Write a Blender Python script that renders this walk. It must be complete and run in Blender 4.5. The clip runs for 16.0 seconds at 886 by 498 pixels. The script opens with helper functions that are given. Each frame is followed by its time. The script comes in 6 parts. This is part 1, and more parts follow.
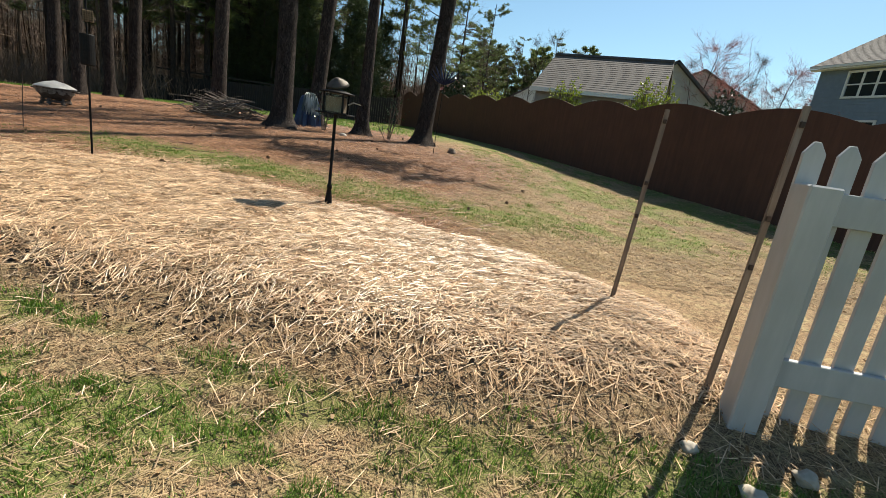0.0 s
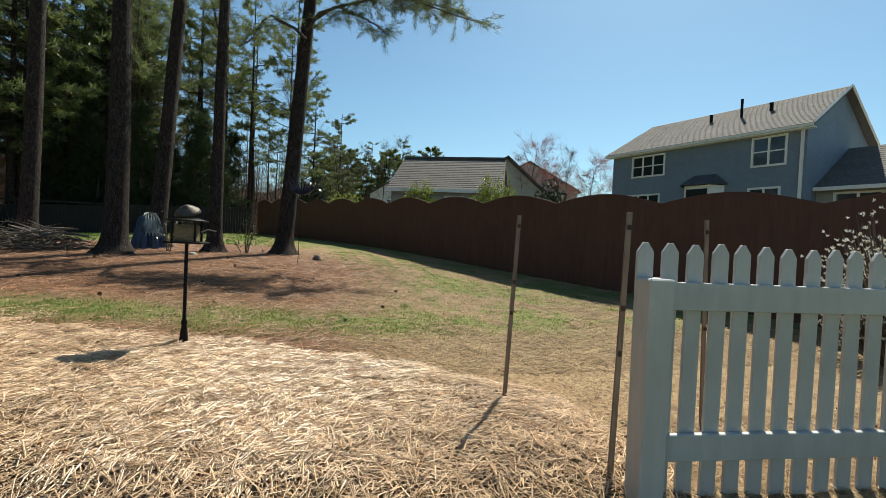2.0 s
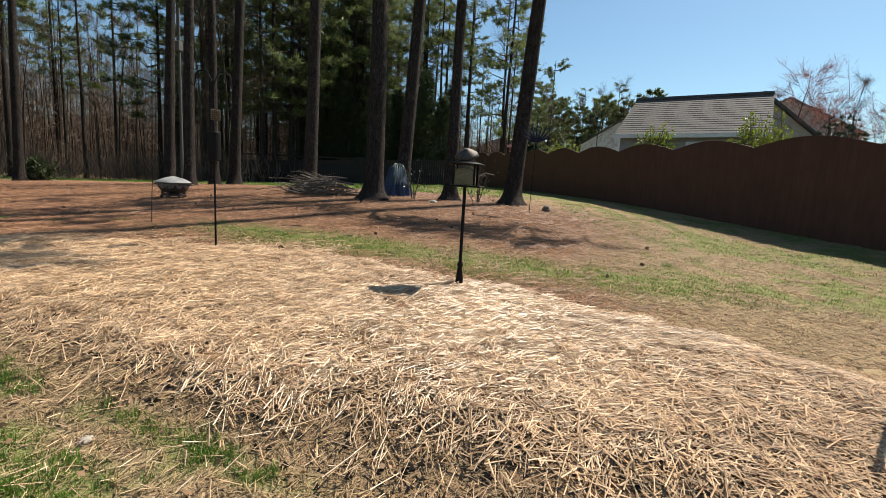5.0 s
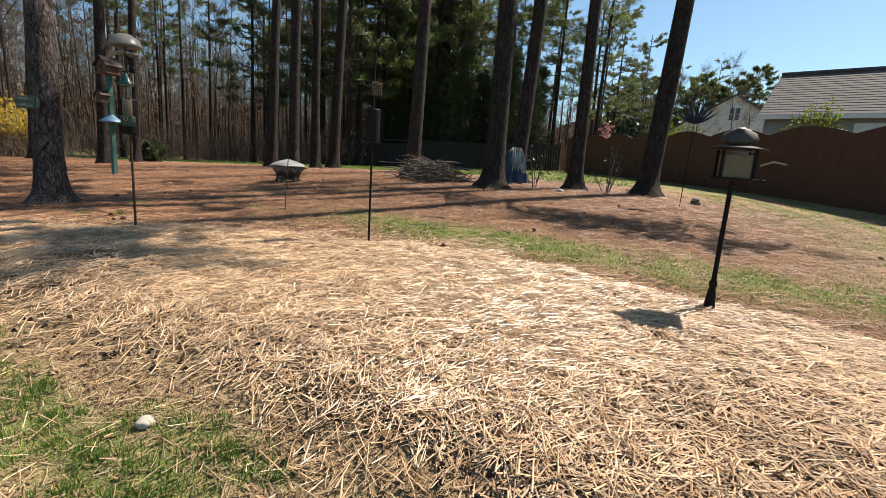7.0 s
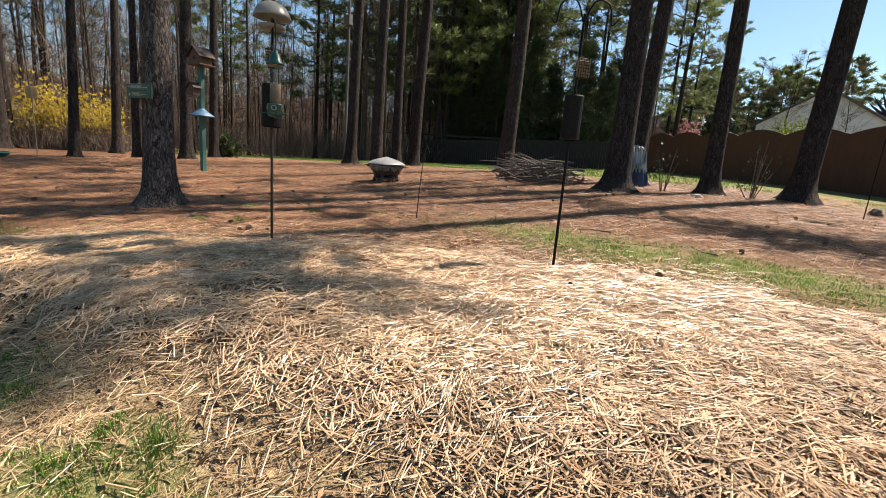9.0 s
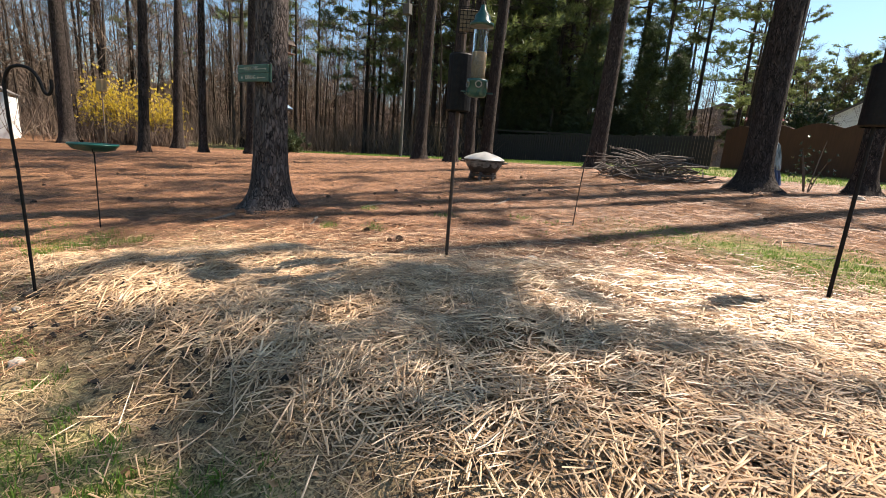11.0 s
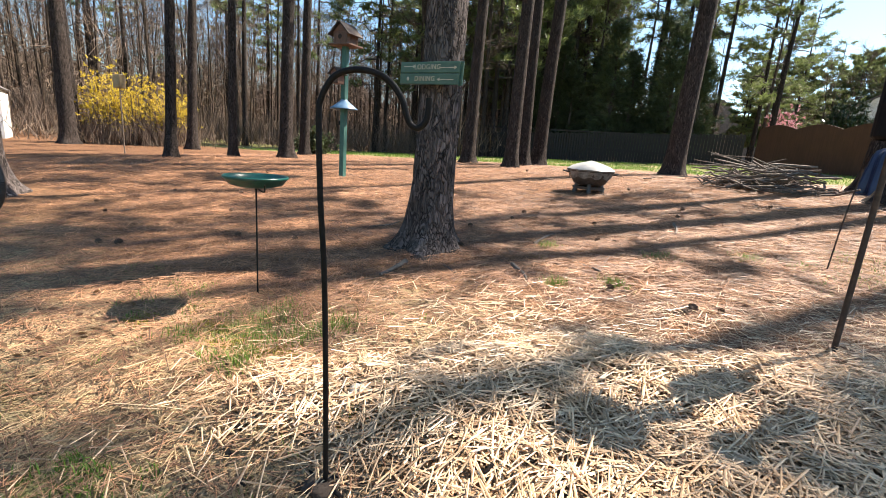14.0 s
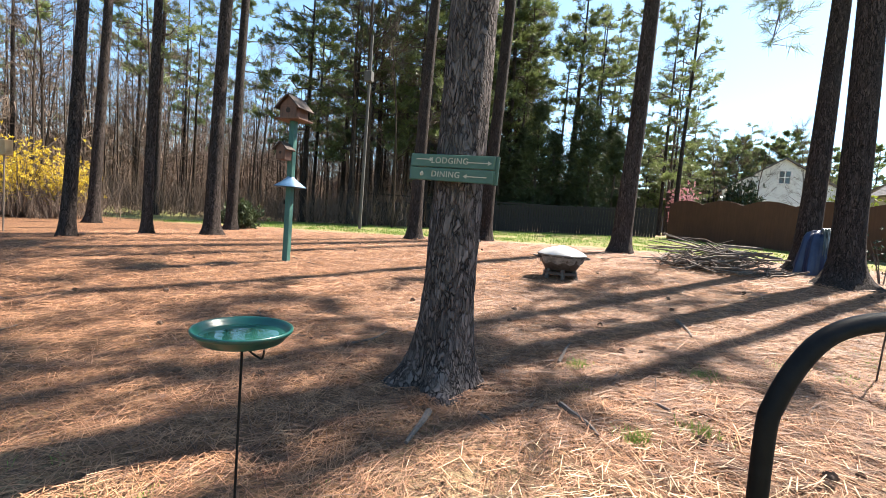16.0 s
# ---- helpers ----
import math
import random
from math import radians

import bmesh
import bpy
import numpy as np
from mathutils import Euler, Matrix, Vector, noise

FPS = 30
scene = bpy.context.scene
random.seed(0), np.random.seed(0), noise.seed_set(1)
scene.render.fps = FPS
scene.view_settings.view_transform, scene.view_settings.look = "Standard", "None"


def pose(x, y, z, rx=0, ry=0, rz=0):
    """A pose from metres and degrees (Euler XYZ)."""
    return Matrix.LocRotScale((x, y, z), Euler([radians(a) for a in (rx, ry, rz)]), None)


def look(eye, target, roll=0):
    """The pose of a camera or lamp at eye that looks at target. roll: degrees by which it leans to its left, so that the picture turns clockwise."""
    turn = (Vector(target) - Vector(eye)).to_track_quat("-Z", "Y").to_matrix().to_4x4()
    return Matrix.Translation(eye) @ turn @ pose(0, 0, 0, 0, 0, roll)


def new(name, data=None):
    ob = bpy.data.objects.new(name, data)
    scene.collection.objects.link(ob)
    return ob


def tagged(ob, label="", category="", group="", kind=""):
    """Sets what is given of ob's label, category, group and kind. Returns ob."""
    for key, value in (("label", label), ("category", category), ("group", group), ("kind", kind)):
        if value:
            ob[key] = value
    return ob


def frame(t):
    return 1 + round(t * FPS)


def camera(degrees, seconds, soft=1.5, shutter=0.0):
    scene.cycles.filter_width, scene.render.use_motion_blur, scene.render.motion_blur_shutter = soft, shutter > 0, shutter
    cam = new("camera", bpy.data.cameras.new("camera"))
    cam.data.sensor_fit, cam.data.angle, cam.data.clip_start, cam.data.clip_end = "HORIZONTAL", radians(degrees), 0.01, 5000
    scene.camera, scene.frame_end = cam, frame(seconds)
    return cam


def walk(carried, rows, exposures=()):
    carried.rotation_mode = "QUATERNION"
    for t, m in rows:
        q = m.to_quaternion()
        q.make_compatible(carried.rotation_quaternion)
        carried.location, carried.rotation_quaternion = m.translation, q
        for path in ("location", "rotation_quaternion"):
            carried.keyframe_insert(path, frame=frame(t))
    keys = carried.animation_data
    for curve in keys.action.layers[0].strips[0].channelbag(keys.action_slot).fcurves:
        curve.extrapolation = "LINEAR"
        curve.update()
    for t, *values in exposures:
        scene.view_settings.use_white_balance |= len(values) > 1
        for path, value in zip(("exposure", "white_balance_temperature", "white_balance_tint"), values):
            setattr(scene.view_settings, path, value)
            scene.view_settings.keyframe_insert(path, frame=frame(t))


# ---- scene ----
cam = camera(88.2, 16.0, soft=0.5)
PATH = [
    (0, (0.40, 0.015, 1.465), (0.287, 1.95, 0.97), 8.6),
    (0.5, (0.34, 0.068, 1.535), (0.382, 2.03, 1.148), 7.4),
    (1, (0.329, 0.099, 1.594), (0.518, 2.073, 1.334), 5.9),
    (1.5, (0.301, 0.103, 1.621), (0.612, 2.074, 1.488), 3.9),
    (2, (0.301, 0.086, 1.632), (0.707, 2.044, 1.586), 2.6),
    (2.5, (0.295, 0.072, 1.633), (0.746, 2.02, 1.607), 2.0),
    (3, (0.274, 0.076, 1.62), (0.654, 2.039, 1.561), 2.6),
    (3.5, (0.166, 0.084, 1.603), (0.352, 2.07, 1.462), 3.1),
    (4, (-0.006, 0.104, 1.569), (-0.072, 2.093, 1.37), 3.3),
    (4.5, (-0.204, 0.251, 1.534), (-0.492, 2.215, 1.288), 3.2),
    (4.7, (-0.301, 0.359, 1.511), (-0.652, 2.31, 1.247), 3.2),
    (6.8, (-1.923, 1.069, 1.482), (-2.581, 2.921, 1.111), 3.8),
    (7, (-2.111, 1.12, 1.455), (-2.788, 2.965, 1.083), 3.9),
    (7.5, (-2.601, 1.229, 1.458), (-3.324, 3.055, 1.075), 4.0),
    (8, (-3.049, 1.347, 1.419), (-3.817, 3.153, 1.032), 4.1),
    (8.2, (-3.231, 1.402, 1.422), (-4.014, 3.2, 1.033), 4.2),
    (10.3, (-4.944, 1.816, 1.336), (-5.858, 3.545, 0.916), 4.3),
    (10.5, (-5.114, 1.826, 1.339), (-6.039, 3.547, 0.914), 4.3),
    (11, (-5.574, 1.854, 1.277), (-6.522, 3.562, 0.851), 4.4),
    (11.5, (-5.997, 1.827, 1.307), (-6.959, 3.525, 0.871), 4.4),
    (12, (-6.436, 1.743, 1.316), (-7.402, 3.439, 0.879), 4.4),
    (12.5, (-6.86, 1.698, 1.319), (-7.816, 3.399, 0.881), 4.3),
    (13, (-7.223, 1.667, 1.342), (-8.164, 3.374, 0.896), 4.5),
    (13.5, (-7.54, 1.726, 1.324), (-8.468, 3.44, 0.875), 4.2),
    (14, (-7.879, 1.933, 1.359), (-8.767, 3.67, 0.916), 4.4),
    (14.5, (-8.232, 2.108, 1.383), (-9.076, 3.872, 0.96), 4.6),
    (15, (-8.489, 2.214, 1.466), (-9.264, 4.023, 1.112), 4.7),
    (15.5, (-8.73, 2.332, 1.532), (-9.418, 4.193, 1.276), 4.9),
    (16, (-8.876, 2.412, 1.579), (-9.492, 4.31, 1.44), 4.6),
]
walk(cam, [(t, look(eye, target, roll)) for t, eye, target, roll in PATH],
     exposures=((0, 0.76, 6900, 7), (2.5, 0.56, 6700, 3), (4.5, 0.62, 6800, 8), (8, 0.93, 7000, 13), (10.5, 1.2, 7150, 15), (12, 1.54, 7100, 14), (14, 1.80, 7000, 14), (16, 2.0, 6800, 14)))

# ---- light ----
SUN_TO = Vector((0.59, 0.807, 0.0)).normalized()      # level way towards the sun
SUN_UP = radians(52.5)
world = bpy.data.worlds.new("sky")
scene.world = world
world.use_nodes = True
wn = world.node_tree
sky = wn.nodes.new("ShaderNodeTexSky")
sky.sky_type = "NISHITA"
sky.sun_disc = False
sky.sun_elevation = SUN_UP
sky.sun_rotation = math.atan2(SUN_TO.x, SUN_TO.y)
sky.air_density, sky.dust_density, sky.ozone_density = 1.0, 0.6, 1.0
wn.nodes["Background"].inputs["Strength"].default_value = 0.075
haze = wn.nodes.new("ShaderNodeMixRGB")
haze.blend_type, haze.inputs[0].default_value, haze.inputs[2].default_value = "MULTIPLY", 1.0, (0.80, 1.03, 1.10, 1)
wn.links.new(sky.outputs["Color"], haze.inputs[1])
wn.links.new(haze.outputs[0], wn.nodes["Background"].inputs["Color"])
sun_data = bpy.data.lights.new("sun", "SUN")
sun_data.energy, sun_data.angle, sun_data.color = 5.0, radians(0.53), (1.0, 0.94, 0.84)
sun_lamp = new("sun", sun_data)
sun_dir = Vector((SUN_TO.x * math.cos(SUN_UP), SUN_TO.y * math.cos(SUN_UP), math.sin(SUN_UP)))
sun_lamp.matrix_world = look(sun_dir * 60, (0, 0, 0))


# ---- mesh tools ----
class Geo:
    """Gathers faces of one mesh."""

    def __init__(self):
        self.v, self.loops, self.tot, self.n = [], [], [], 0

    def add(self, verts, faces):
        verts = np.asarray(verts, dtype=np.float32).reshape(-1, 3)
        self.v.append(verts)
        if not isinstance(faces, np.ndarray):
            self.loops.append(np.array([k for f in faces for k in f], dtype=np.int32) + self.n)
            self.tot.append(np.array([len(f) for f in faces], dtype=np.int32))
        else:
            self.loops.append((faces.astype(np.int32) + self.n).ravel())
            self.tot.append(np.full(len(faces), faces.shape[1], dtype=np.int32))
        self.n += len(verts)

    def tube(self, pts, radii, seg=6, cap=True):
        pts = np.asarray(pts, dtype=float)
        n = len(pts)
        tang = np.gradient(pts, axis=0)
        tang /= np.linalg.norm(tang, axis=1)[:, None] + 1e-9
        ref = np.array([0.0, 0.0, 1.0]) if abs(tang[0][2]) < 0.9 else np.array([1.0, 0.0, 0.0])
        a = np.linspace(0, 2 * np.pi, seg, endpoint=False)
        u = np.cross(tang[0], ref)
        u /= np.linalg.norm(u)
        rings = []
        for i in range(n):
            u = u - tang[i] * (u @ tang[i])
            u /= np.linalg.norm(u) + 1e-9
            w = np.cross(tang[i], u)
            rings.append(pts[i] + radii[i] * (np.cos(a)[:, None] * u + np.sin(a)[:, None] * w))
        self.grid(np.array(rings), wrap=True)
        if cap:
            for ring, turn in ((rings[0], -1), (rings[-1], 1)):
                self.add(ring[::turn], [list(range(seg))])

    def grid(self, rings, wrap=False):
        n, s = rings.shape[:2]
        i, j = np.meshgrid(np.arange(n - 1), np.arange(s if wrap else s - 1), indexing="ij")
        i, j = i.ravel(), j.ravel()
        k = (j + 1) % s
        self.add(rings.reshape(-1, 3), np.stack([i * s + j, i * s + k, (i + 1) * s + k, (i + 1) * s + j], 1))

    def lathe(self, profile, centre=(0, 0, 0), seg=24):
        a = np.linspace(0, 2 * np.pi, seg, endpoint=False)
        rings = np.array([[(centre[0] + r * math.cos(b), centre[1] + r * math.sin(b), centre[2] + z) for b in a] for r, z in profile])
        self.grid(rings, wrap=True)

    def box(self, lo, hi, m=None, cut=0.0):
        bm = bmesh.new()
        bmesh.ops.create_cube(bm, size=1)
        size = [hi[k] - lo[k] for k in range(3)]
        for v in bm.verts:
            for k in range(3):
                v.co[k] = lo[k] + (v.co[k] + 0.5) * size[k]
        if cut:
            bmesh.ops.bevel(bm, geom=bm.edges[:], offset=cut, segments=1, affect="EDGES")
        self.take(bm, m)

    def take(self, bm, m=None):
        if m is not None:
            bm.transform(m)
        bm.verts.index_update()
        self.add([v.co[:] for v in bm.verts], [[v.index for v in f.verts] for f in bm.faces])
        bm.free()

    def mesh(self, name, smooth=False):
        me = bpy.data.meshes.new(name)
        v, loops, tot = np.concatenate(self.v), np.concatenate(self.loops), np.concatenate(self.tot)
        me.vertices.add(len(v))
        me.vertices.foreach_set("co", v.ravel())
        me.loops.add(len(loops))
        me.loops.foreach_set("vertex_index", loops)
        me.polygons.add(len(tot))
        start = np.concatenate([[0], np.cumsum(tot)[:-1]]).astype(np.int32)
        me.polygons.foreach_set("loop_start", start)
        me.polygons.foreach_set("loop_total", tot)
        me.update(calc_edges=True)
        me.polygons.foreach_set("use_smooth", np.full(len(tot), smooth, dtype=bool))
        me.validate()
        return me


def part(name, geo, material, parent, label="", smooth=False):
    """One mesh object from a Geo (or a mesh) under a thing or part."""
    me = geo.mesh(name, smooth) if isinstance(geo, Geo) else geo
    if material and not me.materials:
        me.materials.append(material)
    ob = new(name, me)
    if parent is not None:
        ob.parent = parent
    if label:
        ob["label"] = label
    return ob


def thing(name, place, label, category, group="", kind="", turn=0.0):
    ob = new(name)
    ob.empty_display_size = 0.1
    ob.matrix_basis = Matrix.Translation(place) @ Matrix.Rotation(radians(turn), 4, "Z")
    return tagged(ob, label, category, group, kind)


def solid(name, geo, material, label, category, group="", kind="", smooth=False, place=None, turn=0.0):
    ob = part(name, geo, material, None, label, smooth)
    if place is not None:
        ob.matrix_basis = Matrix.Translation(place) @ Matrix.Rotation(radians(turn), 4, "Z")
    return tagged(ob, label, category, group, kind)


# ---- materials ----
def shader(name):
    m = bpy.data.materials.new(name)
    m.use_nodes = True
    return m, m.node_tree, m.node_tree.nodes["Principled BSDF"]


def node(tree, kind, **values):
    n = tree.nodes.new(kind)
    for k, v in values.items():
        n.inputs[k.replace("_", " ")].default_value = v
    return n


def mix(tree, fac, a, b, blend="MIX"):
    n = tree.nodes.new("ShaderNodeMix")
    n.data_type, n.blend_type = "RGBA", blend
    for socket, value in ((n.inputs[0], fac), (n.inputs[6], a), (n.inputs[7], b)):
        if hasattr(value, "is_linked"):
            tree.links.new(value, socket)
        else:
            socket.default_value = (*value, 1) if isinstance(value, tuple) else value
    return n.outputs[2]


def ramp(tree, fac, *stops):
    n = tree.nodes.new("ShaderNodeValToRGB")
    e = n.color_ramp.elements
    while len(e) < len(stops):
        e.new(0.5)
    for el, (p, c) in zip(e, stops):
        el.position = p
        el.color = (*c, 1) if isinstance(c, tuple) else (c, c, c, 1)
    tree.links.new(fac, n.inputs[0])
    return n.outputs[0]


def noise_at(tree, scale, detail=4.0, stretch=None, coords="Object", rough=0.6):
    c = tree.nodes.new("ShaderNodeTexCoord")
    out = c.outputs[coords]
    if stretch:
        mp = tree.nodes.new("ShaderNodeMapping")
        mp.inputs["Scale"].default_value = stretch
        tree.links.new(out, mp.inputs[0])
        out = mp.outputs[0]
    n = node(tree, "ShaderNodeTexNoise", Scale=scale, Detail=detail, Roughness=rough)
    tree.links.new(out, n.inputs["Vector"])
    return n.outputs[0]


def bump(tree, bsdf, height, strength=0.3, distance=0.01):
    b = node(tree, "ShaderNodeBump", Strength=strength, Distance=distance)
    tree.links.new(height, b.inputs["Height"])
    tree.links.new(b.outputs[0], bsdf.inputs["Normal"])


def surface(name, low, high, scale=8.0, rough=0.7, relief=0.2, stretch=None, metal=0.0, wear=None, vary=0.0, island=0.0, through_light=0.0, depth=0.01, wear_at=0.6):
    """Two tones of grain, wider stains, fine relief; vary: by object, island: by piece of a joined mesh."""
    m, t, b = shader(name)
    fine = noise_at(t, scale, 6, stretch)
    col = ramp(t, fine, (0.3, low), (0.7, high))
    broad = noise_at(t, scale * 0.13, 3)
    col = mix(t, ramp(t, broad, (0.35, 0.0), (0.7, 0.35)), col, tuple(0.6 * c for c in low))
    if wear:
        w = noise_at(t, scale * 0.4, 5, stretch)
        col = mix(t, ramp(t, w, (wear_at, 0.0), (wear_at + 0.12, 0.9)), col, wear)
    for amount, source, output in ((vary, "ShaderNodeObjectInfo", "Random"), (island, "ShaderNodeNewGeometry", "Random Per Island")):
        if amount:
            s = t.nodes.new(source)
            hsv = t.nodes.new("ShaderNodeHueSaturation")
            mr = node(t, "ShaderNodeMapRange", To_Min=1 - amount, To_Max=1 + amount)
            t.links.new(s.outputs[output], mr.inputs[0])
            t.links.new(mr.outputs[0], hsv.inputs["Value"])
            t.links.new(col, hsv.inputs["Color"])
            col = hsv.outputs[0]
    t.links.new(col, b.inputs["Base Color"])
    b.inputs["Roughness"].default_value = rough
    b.inputs["Metallic"].default_value = metal
    if relief:
        bump(t, b, fine, relief, depth)
    if through_light:
        tr = t.nodes.new("ShaderNodeBsdfTranslucent")
        t.links.new(col, tr.inputs["Color"])
        ms = t.nodes.new("ShaderNodeMixShader")
        ms.inputs[0].default_value = through_light
        t.links.new(b.outputs[0], ms.inputs[1])
        t.links.new(tr.outputs[0], ms.inputs[2])
        t.links.new(ms.outputs[0], t.nodes["Material Output"].inputs["Surface"])
    return m


def bark_material(name, dark, light, moss):
    m, t, b = shader(name)
    c = t.nodes.new("ShaderNodeTexCoord")
    mp = t.nodes.new("ShaderNodeMapping")
    mp.inputs["Scale"].default_value = (1, 1, 0.32)
    t.links.new(c.outputs["Object"], mp.inputs[0])
    warp = node(t, "ShaderNodeTexNoise", Scale=13.0, Detail=4.0)
    t.links.new(mp.outputs[0], warp.inputs["Vector"])
    add = t.nodes.new("ShaderNodeMixRGB")
    add.blend_type, add.inputs[0].default_value = "ADD", 0.17
    t.links.new(mp.outputs[0], add.inputs[1])
    t.links.new(warp.outputs["Color"], add.inputs[2])
    vor = node(t, "ShaderNodeTexVoronoi", Scale=29.0)
    vor.feature = "DISTANCE_TO_EDGE"
    t.links.new(add.outputs[0], vor.inputs["Vector"])
    cell = node(t, "ShaderNodeTexVoronoi", Scale=29.0)
    t.links.new(add.outputs[0], cell.inputs["Vector"])
    plate = ramp(t, vor.outputs["Distance"], (0.0, 0.0), (0.19, 1.0))
    plate = mix(t, ramp(t, noise_at(t, 18, 4, (1, 1, 0.4)), (0.4, 0.0), (0.62, 0.75)), plate, (0.75, 0.75, 0.75))
    tone = mix(t, ramp(t, noise_at(t, 40, 5, (1, 1, 0.3)), (0.3, 0.0), (0.75, 1.0)), tuple(0.55 * k for k in light), light)
    grey = t.nodes.new("ShaderNodeRGBToBW")
    t.links.new(cell.outputs["Color"], grey.inputs[0])
    tone = mix(t, 0.5, tone, ramp(t, grey.outputs[0], (0.2, 0.15), (0.8, 0.85)), "OVERLAY")
    tone = mix(t, ramp(t, noise_at(t, 2.2, 3), (0.5, 0.0), (0.72, 0.4)), tone, moss)
    col = mix(t, plate, dark, tone)
    s = t.nodes.new("ShaderNodeObjectInfo")
    hsv = t.nodes.new("ShaderNodeHueSaturation")
    mr = node(t, "ShaderNodeMapRange", To_Min=0.8, To_Max=1.2)
    t.links.new(s.outputs["Random"], mr.inputs[0])
    t.links.new(mr.outputs[0], hsv.inputs["Value"])
    t.links.new(col, hsv.inputs["Color"])
    t.links.new(hsv.outputs[0], b.inputs["Base Color"])
    b.inputs["Roughness"].default_value = 0.92
    bump(t, b, plate, 0.9, 0.03)
    return m


# one pine bark twice: shade painted dark for most trunks, sunlight painted pale for two
SHADEDBARK = bark_material("pine_bark", (0.008, 0.006, 0.005), (0.085, 0.066, 0.058), (0.068, 0.062, 0.057))
SUNLITBARK = bark_material("plated_pine_bark", (0.012, 0.010, 0.009), (0.17, 0.138, 0.128), (0.14, 0.132, 0.125))
LIMB = surface("limb_bark", (0.035, 0.027, 0.022), (0.10, 0.08, 0.065), 30, 0.9, 0.4, vary=0.2)
GREYBARK = surface("grey_bark", (0.028, 0.021, 0.016), (0.10, 0.076, 0.06), 14, 0.9, 0.5, (1, 1, 0.25), vary=0.35)
NEEDLES = surface("pine_needles", (0.07, 0.10, 0.03), (0.20, 0.235, 0.085), 3, 0.45, 0, island=0.35, vary=0.2, through_light=0.5)
CEDAR = surface("cedar_foliage", (0.026, 0.042, 0.017), (0.08, 0.105, 0.04), 2, 0.6, 0, island=0.35, vary=0.2, through_light=0.25)
TWIG = surface("twig_bark", (0.07, 0.047, 0.034), (0.20, 0.145, 0.107), 5, 0.9, 0, island=0.3, vary=0.3)
STRAW = surface("straw", (0.36, 0.21, 0.105), (0.82, 0.59, 0.375), 9, 0.42, 0, island=0.5)
BLADE = surface("grass_blade", (0.075, 0.15, 0.018), (0.19, 0.32, 0.05), 2, 0.5, 0, island=0.35, through_light=0.35)
DRYBLADE = surface("dry_grass", (0.27, 0.18, 0.09), (0.55, 0.40, 0.22), 3, 0.7, 0, island=0.35, through_light=0.2)
MOSS = surface("ochre_moss", (0.20, 0.17, 0.02), (0.36, 0.32, 0.05), 6, 0.8, 0, island=0.3)
LITTER = surface("needle_litter", (0.13, 0.053, 0.026), (0.46, 0.235, 0.12), 7, 0.6, 0, island=0.7)
FLAKE = surface("dead_leaf", (0.16, 0.085, 0.04), (0.40, 0.25, 0.13), 12, 0.7, 0, island=0.5)
FENCE = surface("brown_fence_stain", (0.068, 0.028, 0.017), (0.10, 0.043, 0.026), 14, 0.75, 0.15, (1, 1, 0.08), vary=0.03)
DARKFENCE = surface("weathered_dark_board", (0.016, 0.013, 0.011), (0.038, 0.031, 0.026), 14, 0.85, 0.4, (1, 1, 0.1), island=0.25)
WHITE = surface("white_paint", (0.38, 0.38, 0.38), (0.49, 0.49, 0.49), 9, 0.45, 0.08, (1, 1, 0.2), wear=(0.42, 0.40, 0.34), wear_at=0.70)
STAKE = surface("weathered_stake", (0.12, 0.085, 0.06), (0.27, 0.2, 0.15), 22, 0.75, 0.3, (1, 1, 0.12))
BLACKMETAL = surface("black_metal", (0.004, 0.004, 0.0045), (0.012, 0.011, 0.011), 40, 0.6, 0.1, metal=0.1, wear=(0.10, 0.055, 0.03), wear_at=0.68)
BROWNMETAL = surface("rusted_pole", (0.03, 0.02, 0.015), (0.08, 0.05, 0.035), 40, 0.7, 0.2, metal=0.3)
POLEGREY = surface("weathered_pole_grey", (0.06, 0.058, 0.055), (0.11, 0.105, 0.10), 20, 0.7, 0.1)
GREENPLASTIC = surface("green_plastic", (0.002, 0.045, 0.038), (0.005, 0.075, 0.062), 15, 0.3, 0.03)
GREENPAINT = surface("green_paint", (0.02, 0.09, 0.07), (0.045, 0.14, 0.115), 25, 0.65, 0.2, (1, 1, 0.3), wear=(0.14, 0.12, 0.09), wear_at=0.62)
BLUEPAINT = surface("blue_grey_paint", (0.06, 0.145, 0.25), (0.10, 0.21, 0.33), 20, 0.5, 0.1)
SIGNPAINT = surface("sign_green_paint", (0.035, 0.085, 0.06), (0.06, 0.13, 0.095), 25, 0.6, 0.2, (0.4, 1, 1), wear=(0.2, 0.17, 0.12), wear_at=0.66)
CREAM = surface("cream_lettering", (0.34, 0.31, 0.235), (0.46, 0.42, 0.33), 40, 0.7, 0.1)
REDWOOD = surface("red_wood", (0.075, 0.036, 0.022), (0.15, 0.072, 0.042), 25, 0.7, 0.2, (1, 1, 0.2))
DOME = surface("cloudy_plastic", (0.26, 0.255, 0.235), (0.38, 0.37, 0.345), 10, 0.35, 0.03, through_light=0.4)
SEED = surface("bird_seed", (0.09, 0.06, 0.035), (0.27, 0.2, 0.12), 160, 0.8, 0.5)
COVER = surface("grey_vinyl_cover", (0.27, 0.265, 0.25), (0.45, 0.44, 0.425), 6, 0.5, 0.3, wear=(0.14, 0.12, 0.10), wear_at=0.6)
COVERDARK = surface("stained_grey_vinyl", (0.10, 0.095, 0.085), (0.30, 0.285, 0.26), 16, 0.6, 0.3, wear=(0.06, 0.05, 0.045), wear_at=0.55)
BRONZE = surface("dark_bronze_metal", (0.05, 0.04, 0.033), (0.12, 0.10, 0.085), 20, 0.6, 0.2, metal=0.5)
TARP = surface("blue_tarp", (0.008, 0.02, 0.06), (0.02, 0.045, 0.12), 5, 0.4, 0.2)
